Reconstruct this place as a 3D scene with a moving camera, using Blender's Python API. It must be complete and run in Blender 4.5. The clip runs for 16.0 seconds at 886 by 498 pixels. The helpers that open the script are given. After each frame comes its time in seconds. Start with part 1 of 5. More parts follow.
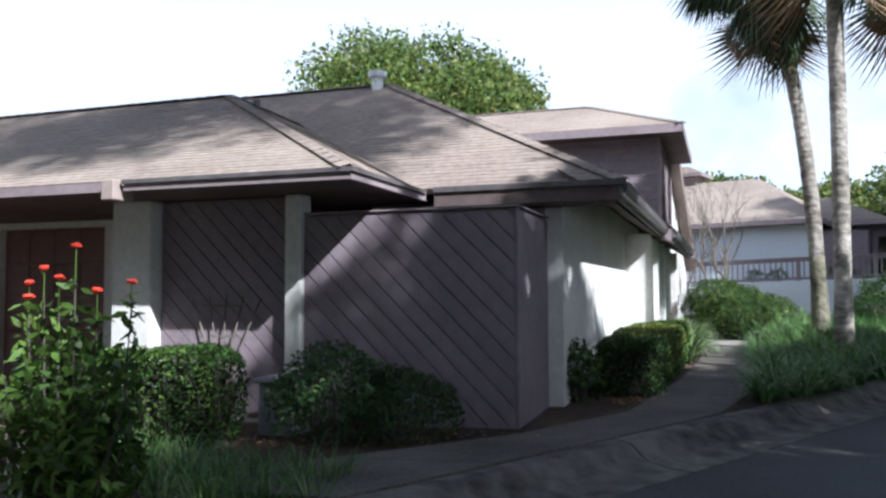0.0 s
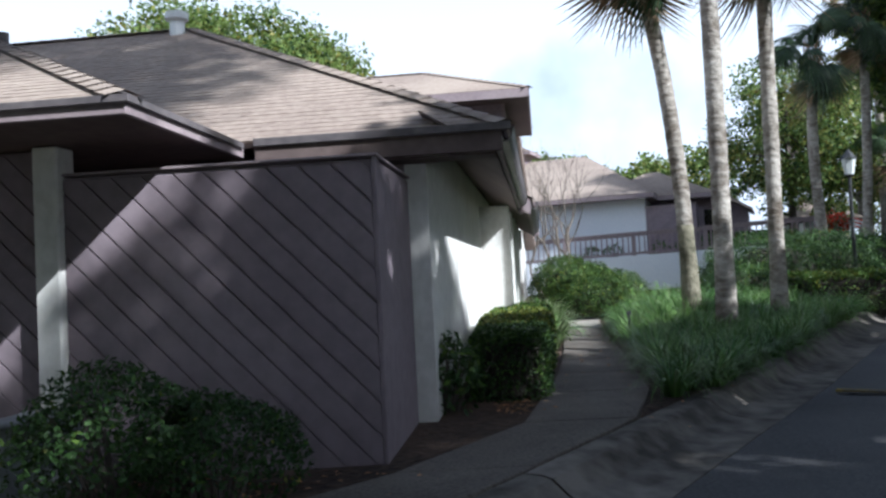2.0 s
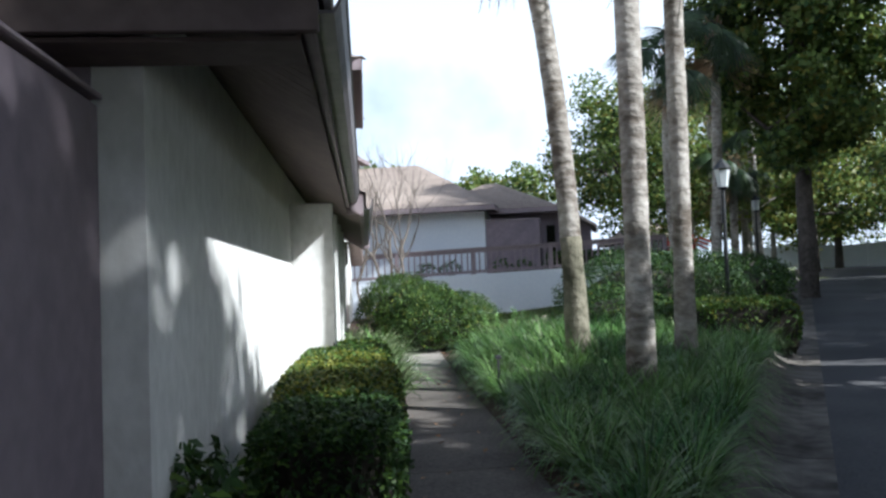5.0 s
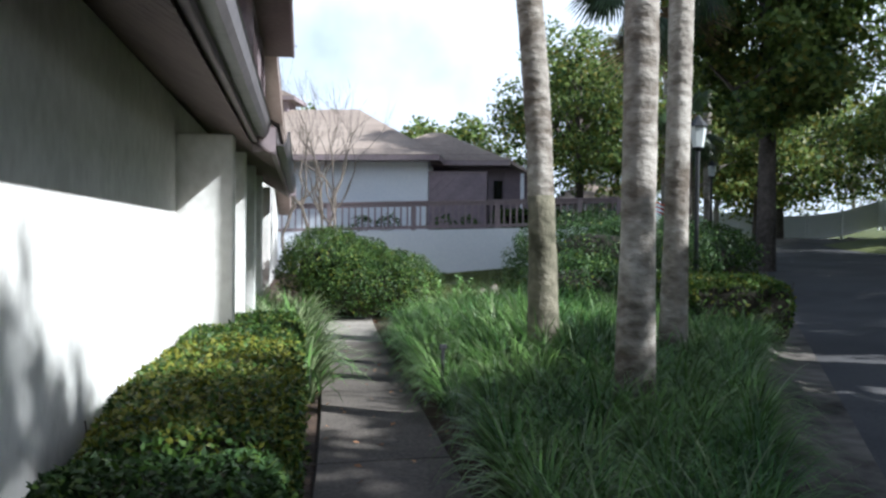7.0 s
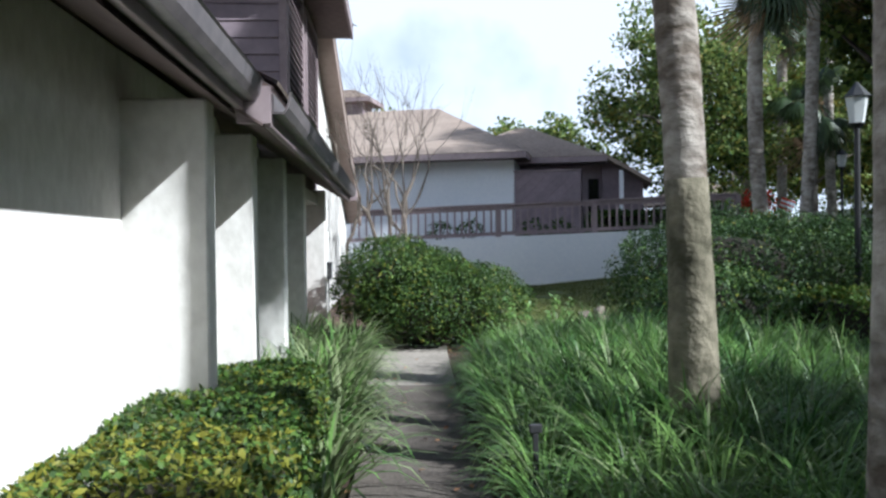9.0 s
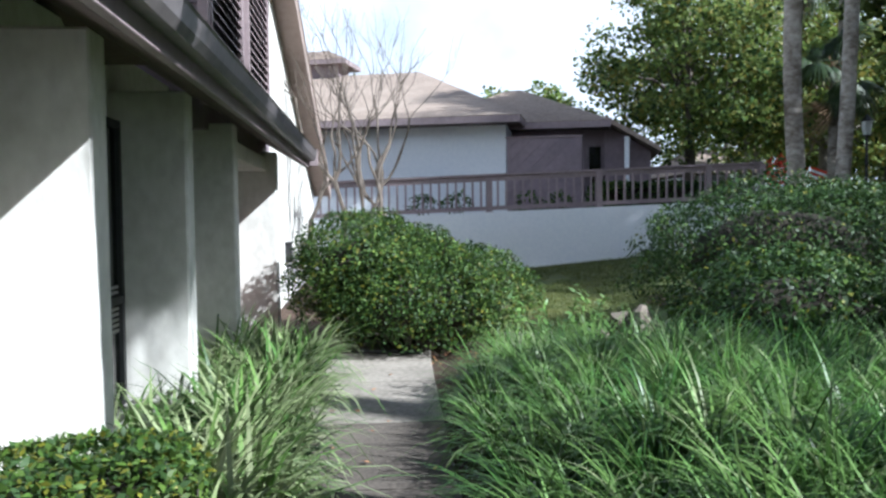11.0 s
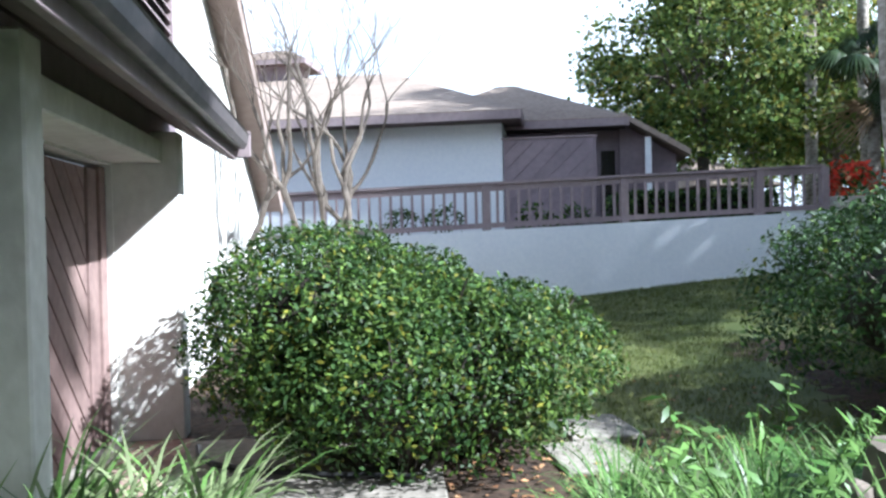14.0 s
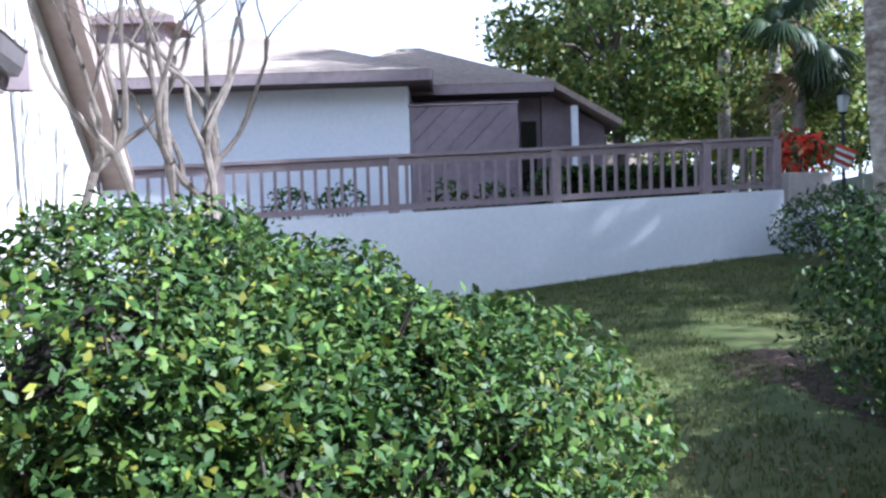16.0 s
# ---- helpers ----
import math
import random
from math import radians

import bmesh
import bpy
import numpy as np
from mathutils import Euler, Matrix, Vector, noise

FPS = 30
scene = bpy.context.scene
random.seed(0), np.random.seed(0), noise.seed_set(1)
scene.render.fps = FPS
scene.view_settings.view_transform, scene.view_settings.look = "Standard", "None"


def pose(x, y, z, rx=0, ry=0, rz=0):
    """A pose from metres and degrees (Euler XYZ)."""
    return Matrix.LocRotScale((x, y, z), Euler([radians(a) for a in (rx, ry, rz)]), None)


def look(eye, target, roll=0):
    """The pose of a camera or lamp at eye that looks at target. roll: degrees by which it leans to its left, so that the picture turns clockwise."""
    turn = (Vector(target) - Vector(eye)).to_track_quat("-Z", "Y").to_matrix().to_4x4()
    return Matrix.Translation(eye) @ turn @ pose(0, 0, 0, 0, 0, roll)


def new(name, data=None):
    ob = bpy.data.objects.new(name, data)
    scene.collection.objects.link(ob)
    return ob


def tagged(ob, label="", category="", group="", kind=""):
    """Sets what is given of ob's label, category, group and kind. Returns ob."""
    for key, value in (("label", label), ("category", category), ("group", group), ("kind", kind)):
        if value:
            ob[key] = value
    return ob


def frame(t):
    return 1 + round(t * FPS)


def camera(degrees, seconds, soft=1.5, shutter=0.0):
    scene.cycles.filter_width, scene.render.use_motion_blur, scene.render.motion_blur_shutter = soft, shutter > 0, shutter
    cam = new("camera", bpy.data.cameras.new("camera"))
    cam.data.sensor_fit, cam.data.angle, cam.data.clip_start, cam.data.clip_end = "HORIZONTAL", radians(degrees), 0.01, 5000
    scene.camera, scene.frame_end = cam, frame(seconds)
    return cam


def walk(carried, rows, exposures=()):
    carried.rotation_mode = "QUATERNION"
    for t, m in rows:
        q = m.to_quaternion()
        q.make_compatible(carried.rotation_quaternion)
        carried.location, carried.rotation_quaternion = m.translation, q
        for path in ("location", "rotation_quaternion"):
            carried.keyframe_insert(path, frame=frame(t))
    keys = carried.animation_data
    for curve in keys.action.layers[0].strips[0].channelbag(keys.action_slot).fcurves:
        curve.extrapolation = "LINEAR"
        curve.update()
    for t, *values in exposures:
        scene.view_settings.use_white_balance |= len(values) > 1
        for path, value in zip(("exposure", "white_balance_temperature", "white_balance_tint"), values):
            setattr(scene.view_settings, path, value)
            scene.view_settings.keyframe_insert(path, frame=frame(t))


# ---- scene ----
cam = camera(57, 16.0, soft=2.6)
PATH = [
    (0, (1.600, -0.481, 1.276), (93.03, 0.24, 19.10)),
    (0.5, (1.404, 0.073, 1.249), (92.96, 1.14, 16.78)),
    (1, (1.169, 0.604, 1.247), (93.83, 1.20, 15.50)),
    (1.5, (0.947, 1.099, 1.235), (91.59, 1.95, 11.59)),
    (2, (0.794, 1.709, 1.241), (91.90, 2.80, 6.92)),
    (2.5, (0.626, 2.424, 1.264), (92.78, 3.19, 0.81)),
    (3, (0.601, 3.097, 1.253), (92.31, 1.54, -4.20)),
    (3.5, (0.572, 3.708, 1.225), (92.96, 1.39, -3.51)),
    (6, (0.710, 6.689, 1.456), (90.67, 2.45, -10.56)),
    (6.5, (0.734, 7.101, 1.462), (88.55, -1.37, -16.78)),
    (7, (0.901, 7.802, 1.484), (89.05, -0.60, -9.79)),
    (7.5, (1.023, 8.428, 1.524), (89.53, 0.08, -9.54)),
    (8, (1.191, 9.120, 1.549), (89.07, -0.61, -6.94)),
    (8.5, (1.266, 9.818, 1.533), (90.08, 2.43, -1.46)),
    (9, (1.363, 10.459, 1.511), (89.52, 0.69, -3.54)),
    (9.5, (1.440, 11.111, 1.483), (89.74, 2.36, -1.36)),
    (12, (1.568, 14.411, 1.521), (86.82, -0.25, -6.55)),
    (12.5, (1.590, 15.066, 1.513), (88.70, -0.79, -5.42)),
    (13, (1.560, 15.740, 1.506), (89.52, 0.82, -4.89)),
    (13.5, (1.565, 16.361, 1.494), (87.82, 0.77, -8.50)),
    (14, (1.520, 17.035, 1.484), (89.34, 1.34, -7.14)),
    (14.5, (1.527, 17.605, 1.488), (88.75, -0.93, -11.35)),
    (15, (1.532, 18.329, 1.476), (88.35, -1.65, -7.64)),
    (15.5, (1.575, 18.927, 1.492), (87.34, 0.51, -12.81)),
    (16, (1.717, 19.532, 1.499), (88.01, 1.68, -14.84)),
]
EXPOSURES = [(0.0, 0.98, 5400, 10), (3.5, 0.93, 5400, 8), (6.0, 1.02, 5500, 8), (9.5, 0.84, 5500, 9), (12.0, 1.42, 5400, 8), (14.0, 1.66, 5300, 8), (16.0, 1.8, 5080, 14)]
walk(cam, [(t, pose(*eye, *turn)) for t, eye, turn in PATH], EXPOSURES)

# ---- world, sun, exposure ----
SUN = Vector((0.6733, -0.4239, 0.6058))
world = bpy.data.worlds.new("sky")
scene.world = world
world.use_nodes = True
wn = world.node_tree
wn.nodes.clear()
sky = wn.nodes.new("ShaderNodeTexSky")
sky.sky_type = 'NISHITA'
sky.sun_disc = False
sky.sun_elevation = math.asin(SUN.z)
sky.sun_rotation = math.atan2(SUN.x, SUN.y)
sky.dust_density = 2.0
coord = wn.nodes.new("ShaderNodeTexCoord")
cloud = wn.nodes.new("ShaderNodeTexNoise")
cloud.inputs["Scale"].default_value = 2.2
cloud.inputs["Detail"].default_value = 6
wn.links.new(coord.outputs["Generated"], cloud.inputs["Vector"])
cramp = wn.nodes.new("ShaderNodeValToRGB")
cramp.color_ramp.elements[0].position = 0.22
cramp.color_ramp.elements[1].position = 0.41
wn.links.new(cloud.outputs["Fac"], cramp.inputs["Fac"])
cmix = wn.nodes.new("ShaderNodeMixRGB")
cmix.inputs["Color2"].default_value = (9.6, 10.0, 10.5, 1)
sep = wn.nodes.new("ShaderNodeSeparateXYZ")
wn.links.new(coord.outputs["Generated"], sep.inputs["Vector"])
high = wn.nodes.new("ShaderNodeMapRange")
high.inputs["From Min"].default_value = 0.30
high.inputs["From Max"].default_value = 0.75
high.inputs["To Min"].default_value = 1.0
high.inputs["To Max"].default_value = 0.12
wn.links.new(sep.outputs["Z"], high.inputs["Value"])
veil = wn.nodes.new("ShaderNodeMath")
veil.operation = 'MULTIPLY'
wn.links.new(cramp.outputs["Color"], veil.inputs[0])
wn.links.new(high.outputs["Result"], veil.inputs[1])
wn.links.new(veil.outputs[0], cmix.inputs["Fac"])
wn.links.new(sky.outputs["Color"], cmix.inputs["Color1"])
bg = wn.nodes.new("ShaderNodeBackground")
bg.inputs["Strength"].default_value = 0.062
wn.links.new(cmix.outputs["Color"], bg.inputs["Color"])
wout = wn.nodes.new("ShaderNodeOutputWorld")
wn.links.new(bg.outputs["Background"], wout.inputs["Surface"])

sun = new("sun", bpy.data.lights.new("sun", 'SUN'))
sun.data.energy = 5.0
sun.data.angle = radians(0.6)
sun.data.color = (1.0, 0.95, 0.86)
sun.matrix_world = look(SUN * 60, (0, 0, 0))

# ---- materials ----


def mat(name, a, b, rough=0.85, scale=6.0, bump=0.15, big=0.5, metal=0.0, spec=0.3, detail=6.0, trans=0.0, rand=0.0, bdist=0.01, stretch=None):
    """A surface of two colours mixed by grain and by large stains, with fine relief; rand varies it from piece to piece."""
    m = bpy.data.materials.new(name)
    m.use_nodes = True
    nt = m.node_tree
    nt.nodes.clear()
    out = nt.nodes.new("ShaderNodeOutputMaterial")
    p = nt.nodes.new("ShaderNodeBsdfPrincipled")
    p.inputs["Roughness"].default_value = rough
    p.inputs["Metallic"].default_value = metal
    p.inputs["Specular IOR Level"].default_value = spec
    co = nt.nodes.new("ShaderNodeTexCoord")
    n1 = nt.nodes.new("ShaderNodeTexNoise")
    n1.inputs["Scale"].default_value = scale
    n1.inputs["Detail"].default_value = detail
    n2 = nt.nodes.new("ShaderNodeTexNoise")
    n2.inputs["Scale"].default_value = big
    n2.inputs["Detail"].default_value = 4
    for n in (n1, n2):
        nt.links.new(co.outputs["Object"], n.inputs["Vector"])
    if stretch:
        mp = nt.nodes.new("ShaderNodeMapping")
        mp.inputs["Scale"].default_value = stretch
        nt.links.new(co.outputs["Object"], mp.inputs["Vector"])
        nt.links.new(mp.outputs["Vector"], n1.inputs["Vector"])
    add = nt.nodes.new("ShaderNodeMath")
    add.operation = 'ADD'
    nt.links.new(n1.outputs["Fac"], add.inputs[0])
    nt.links.new(n2.outputs["Fac"], add.inputs[1])
    mr = nt.nodes.new("ShaderNodeMapRange")
    mr.inputs["From Min"].default_value = 0.75
    mr.inputs["From Max"].default_value = 1.25
    nt.links.new(add.outputs[0], mr.inputs["Value"])
    mx = nt.nodes.new("ShaderNodeMixRGB")
    mx.inputs["Color1"].default_value = (*a, 1)
    mx.inputs["Color2"].default_value = (*b, 1)
    nt.links.new(mr.outputs["Result"], mx.inputs["Fac"])
    colour = mx.outputs["Color"]
    if rand:
        hs = nt.nodes.new("ShaderNodeHueSaturation")
        g = nt.nodes.new("ShaderNodeNewGeometry")
        oi = nt.nodes.new("ShaderNodeObjectInfo")
        ad = nt.nodes.new("ShaderNodeMath")
        ad.operation = 'ADD'
        fr = nt.nodes.new("ShaderNodeMath")
        fr.operation = 'FRACT'
        nt.links.new(g.outputs["Random Per Island"], ad.inputs[0])
        nt.links.new(oi.outputs["Random"], ad.inputs[1])
        nt.links.new(ad.outputs[0], fr.inputs[0])
        rr = nt.nodes.new("ShaderNodeMapRange")
        rr.inputs["To Min"].default_value = 1 - rand
        rr.inputs["To Max"].default_value = 1 + rand
        nt.links.new(fr.outputs[0], rr.inputs["Value"])
        nt.links.new(rr.outputs["Result"], hs.inputs["Value"])
        nt.links.new(colour, hs.inputs["Color"])
        colour = hs.outputs["Color"]
    nt.links.new(colour, p.inputs["Base Color"])
    if bump:
        bp = nt.nodes.new("ShaderNodeBump")
        bp.inputs["Strength"].default_value = bump
        bp.inputs["Distance"].default_value = bdist
        nt.links.new(n1.outputs["Fac"], bp.inputs["Height"])
        nt.links.new(bp.outputs["Normal"], p.inputs["Normal"])
    shader = p.outputs["BSDF"]
    if trans:
        tr = nt.nodes.new("ShaderNodeBsdfTranslucent")
        nt.links.new(colour, tr.inputs["Color"])
        ms = nt.nodes.new("ShaderNodeMixShader")
        ms.inputs["Fac"].default_value = trans
        nt.links.new(p.outputs["BSDF"], ms.inputs[1])
        nt.links.new(tr.outputs["BSDF"], ms.inputs[2])
        shader = ms.outputs["Shader"]
    nt.links.new(shader, out.inputs["Surface"])
    return m


STUCCO = mat("white_stucco", (0.59, 0.57, 0.53), (0.745, 0.725, 0.685), 0.9, 13, 0.34, 0.9, bdist=0.012, stretch=(1.0, 1.0, 0.7))
# Far white walls: the cool blue of sky light is put into the colour.
STUCCO_FAR = mat("sky_tinted_white_stucco", (0.72, 0.75, 0.80), (0.80, 0.82, 0.85), 0.9, 14, 0.3, 0.5)
MAUVE = mat("mauve_paint", (0.205, 0.165, 0.185), (0.265, 0.215, 0.235), 0.75, 9, 0.25, 0.8, rand=0.06)
MAUVE_TRIM = mat("mauve_trim_paint", (0.24, 0.19, 0.20), (0.31, 0.25, 0.255), 0.7, 12, 0.2, 1.0, rand=0.05)
BROWN_DOOR = mat("brown_paint", (0.16, 0.085, 0.075), (0.21, 0.115, 0.10), 0.6, 8, 0.15, 0.9)
GATE_WOOD = mat("reddish_brown_wood", (0.20, 0.135, 0.125), (0.28, 0.195, 0.175), 0.75, 14, 0.25, 1.5, rand=0.08)
# Soffit brown holds the shade under the eaves in its base colour.
SOFFIT = mat("shade_brown_soffit_boards", (0.10, 0.074, 0.07), (0.155, 0.115, 0.105), 0.8, 10, 0.2, 0.8)
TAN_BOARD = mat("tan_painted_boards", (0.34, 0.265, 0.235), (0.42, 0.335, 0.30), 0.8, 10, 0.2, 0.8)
SHINGLE = mat("weathered_shingles", (0.245, 0.19, 0.158), (0.375, 0.305, 0.25), 0.95, 12, 0.5, 0.35, rand=0.05)
GUTTER = mat("grey_metal_gutter", (0.085, 0.075, 0.08), (0.16, 0.14, 0.14), 0.45, 10, 0.08, 0.8, spec=0.5)
# Walk concrete with its shade put into a dark base colour.
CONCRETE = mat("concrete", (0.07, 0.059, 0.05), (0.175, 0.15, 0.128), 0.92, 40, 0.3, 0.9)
# Paler copy of the same concrete, sunlight put into the colour.
PALE_CONCRETE = mat("sunlit_stained_concrete", (0.19, 0.17, 0.145), (0.38, 0.345, 0.30), 0.92, 18, 0.35, 1.1)
KERB_MAT = mat("stained_concrete_kerb", (0.05, 0.043, 0.036), (0.20, 0.175, 0.15), 0.92, 5, 0.5, 0.8)
ASPHALT = mat("asphalt", (0.040, 0.039, 0.042), (0.098, 0.094, 0.094), 0.88, 45, 0.6, 0.5, detail=10)
YELLOW = mat("worn_yellow_paint", (0.30, 0.21, 0.04), (0.055, 0.052, 0.05), 0.9, 9, 0.4, 5)
MULCH = mat("mulch_and_soil", (0.025, 0.018, 0.014), (0.10, 0.065, 0.045), 0.95, 14, 0.9, 0.8, bdist=0.03)
BRICK = mat("red_brick", (0.30, 0.18, 0.155), (0.43, 0.30, 0.26), 0.9, 20, 0.5, 2, rand=0.15)
GLASS_DARK = mat("dark_window_glass", (0.012, 0.013, 0.014), (0.02, 0.021, 0.022), 0.08, 2, 0, 0.5, spec=0.6)
BLIND = mat("pale_blinds", (0.22, 0.21, 0.19), (0.27, 0.26, 0.24), 0.7, 8, 0.1, 1)
METAL_DARK = mat("black_metal", (0.015, 0.016, 0.016), (0.03, 0.03, 0.032), 0.5, 10, 0.1, 1, spec=0.5)
PVC = mat("white_vinyl", (0.76, 0.78, 0.80), (0.82, 0.83, 0.84), 0.5, 3, 0.03, 0.4)
PALM_BARK = mat("grey_palm_bark", (0.13, 0.105, 0.082), (0.46, 0.42, 0.37), 0.95, 7, 1.0, 1.6, bdist=0.04, stretch=(1.0, 1.0, 1.7))
MOSSY_BARK = mat("mossy_palm_bark", (0.075, 0.07, 0.045), (0.24, 0.215, 0.155), 0.95, 9, 1.0, 2.2, bdist=0.04)
PALM_BOOT = mat("brown_palm_boots", (0.14, 0.085, 0.05), (0.28, 0.19, 0.12), 0.95, 9, 0.6, 2)
BARK_PALE = mat("pale_grey_bark", (0.16, 0.14, 0.12), (0.34, 0.31, 0.27), 0.95, 9, 0.7, 1.2, bdist=0.02)
# Near-black brown for plant cores: the shade between leaves put into a colour.
CORE_SHADE = mat("inner_shade_brown", (0.016, 0.014, 0.010), (0.042, 0.036, 0.026), 0.95, 18, 0.9, 3, bdist=0.03)
BARK = mat("dark_bark", (0.05, 0.042, 0.036), (0.13, 0.11, 0.095), 0.95, 9, 0.8, 1.2, bdist=0.02)
CREPE_BARK = mat("smooth_tan_bark", (0.07, 0.058, 0.05), (0.185, 0.155, 0.13), 0.85, 14, 0.8, 1.5)
LEAF = mat("glossy_green_leaves", (0.040, 0.088, 0.014), (0.105, 0.160, 0.032), 0.5, 3, 0, 1.2, trans=0.22, rand=0.6, spec=0.22)
LEAF_YELLOW = mat("yellow_green_leaves", (0.11, 0.13, 0.016), (0.22, 0.215, 0.03), 0.5, 3, 0, 1.2, trans=0.25, rand=0.4)
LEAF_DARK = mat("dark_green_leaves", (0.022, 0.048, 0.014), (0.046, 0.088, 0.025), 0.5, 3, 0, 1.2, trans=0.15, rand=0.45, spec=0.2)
LEAF_TREE = mat("oak_leaves", (0.11, 0.17, 0.04), (0.20, 0.255, 0.07), 0.5, 1, 0, 0.3, trans=0.48, rand=0.35)
LEAF_TREE_Y = mat("yellowing_leaves", (0.17, 0.19, 0.035), (0.26, 0.22, 0.05), 0.5, 1, 0, 0.3, trans=0.4, rand=0.3)
BLADE = mat("green_blades", (0.062, 0.15, 0.032), (0.17, 0.275, 0.075), 0.4, 2, 0, 1.0, trans=0.3, rand=0.55, spec=0.35)
BLADE_PALE = mat("variegated_blades", (0.12, 0.18, 0.06), (0.33, 0.38, 0.20), 0.42, 2, 0, 1.0, trans=0.25, rand=0.35, spec=0.5)
LAWN = mat("lawn_grass", (0.070, 0.095, 0.024), (0.145, 0.155, 0.05), 0.7, 5, 0.4, 0.6, rand=0.3)
LAWN_BLADE = mat("lawn_blades", (0.075, 0.105, 0.026), (0.165, 0.18, 0.055), 0.6, 2, 0, 0.6, trans=0.25, rand=0.35)
FROND = mat("palm_fronds", (0.022, 0.042, 0.016), (0.05, 0.08, 0.028), 0.45, 2, 0, 0.6, trans=0.2, rand=0.3, spec=0.4)
FROND_DEAD = mat("dead_fronds", (0.20, 0.13, 0.07), (0.32, 0.22, 0.13), 0.9, 4, 0, 0.6, rand=0.25)
RED = mat("red_petals", (0.60, 0.035, 0.02), (0.75, 0.09, 0.045), 0.5, 3, 0, 2, trans=0.3, rand=0.25)
LITTER = mat("dry_fallen_leaves", (0.30, 0.13, 0.06), (0.42, 0.25, 0.13), 0.85, 3, 0, 2, rand=0.4)
WOODCUT = mat("weathered_stump_wood", (0.11, 0.09, 0.075), (0.26, 0.22, 0.18), 0.95, 9, 0.7, 2)
LAMPGLASS = mat("frosted_lamp_glass", (0.55, 0.57, 0.56), (0.65, 0.67, 0.66), 0.3, 3, 0, 1)
# Bluish grey putting deep shade into the pier's stucco colour.
GREY_STUCCO = mat("shade_grey_stucco", (0.20, 0.21, 0.23), (0.33, 0.34, 0.36), 0.92, 14, 0.4, 1.2)
TERRACOTTA = mat("pale_planter", (0.45, 0.40, 0.36), (0.55, 0.50, 0.45), 0.85, 8, 0.2, 1)

# ---- building helpers ----


def thing(name, at, label, category, group="", kind=""):
    ob = new(name)
    ob.empty_display_size = 0.1
    ob.location = at
    return tagged(ob, label, category, group, kind)


def settle(ob, parent):
    """Hangs ob, built in world coordinates, under parent."""
    ob.parent = parent
    if parent.parent is None:
        ob.matrix_parent_inverse = Matrix.Translation(-parent.location)
    return ob


def part(name, bm, material, parent=None, label="", smooth=False):
    """Links a bmesh, or (vertices, faces), as one mesh object."""
    me = bpy.data.meshes.new(name)
    if isinstance(bm, tuple):
        me.from_pydata([tuple(v) for v in bm[0]], [], bm[1])
    else:
        bm.normal_update()
        bm.to_mesh(me)
        bm.free()
    for m in (material if isinstance(material, (list, tuple)) else [material]):
        me.materials.append(m)
    if smooth:
        me.polygons.foreach_set("use_smooth", [True] * len(me.polygons))
    ob = new(name, me)
    if parent is not None:
        settle(ob, parent)
    if label:
        tagged(ob, label)
    return ob


def structure(ob, label, category):
    return tagged(ob, label, category, kind="structure")


def box(bm, x0, x1, y0, y1, z0, z1, bev=0.0):
    r = bmesh.ops.create_cube(bm, size=1.0)
    vs = r["verts"]
    for v in vs:
        v.co = Vector(((x0 + x1) / 2 + v.co.x * (x1 - x0), (y0 + y1) / 2 + v.co.y * (y1 - y0), (z0 + z1) / 2 + v.co.z * (z1 - z0)))
    if bev:
        es = list({e for v in vs for e in v.link_edges})
        bmesh.ops.bevel(bm, geom=es, offset=bev, segments=1, affect='EDGES')
    return bm


def boxes(*dims, bev=0.0):
    bm = bmesh.new()
    for d in dims:
        box(bm, *d, bev=bev)
    return bm


def clip(poly, rect):
    """Cuts a convex polygon (list of 2D points) to a rectangle (x0, x1, y0, y1)."""
    x0, x1, y0, y1 = rect
    for axis, lim, sign in ((0, x0, 1), (0, x1, -1), (1, y0, 1), (1, y1, -1)):
        res = []
        for i, p in enumerate(poly):
            q = poly[i - 1]
            a, b = sign * (q[axis] - lim), sign * (p[axis] - lim)
            if a * b < 0:
                k = a / (a - b)
                res.append((q[0] + k * (p[0] - q[0]), q[1] + k * (p[1] - q[1])))
            if b >= 0:
                res.append(p)
        poly = res
        if not poly:
            break
    return poly


def slab(poly, place, depth, inset=0.006):
    """A board: a 2D polygon set up by place(u, v, d) with thickness depth and eased front edges."""
    n = len(poly)
    cu, cv = sum(p[0] for p in poly) / n, sum(p[1] for p in poly) / n
    inner = []
    for u, v in poly:
        d = math.hypot(cu - u, cv - v) or 1
        inner.append((u + (cu - u) / d * inset, v + (cv - v) / d * inset))
    vs = [place(u, v, 0) for u, v in poly] + [place(u, v, depth - inset) for u, v in poly] + [place(u, v, depth) for u, v in inner]
    fs = [tuple(range(2 * n, 3 * n))]
    for i in range(n):
        j = (i + 1) % n
        fs.append((i, j, n + j, n + i))
        fs.append((n + i, n + j, 2 * n + j, 2 * n + i))
    return vs, fs


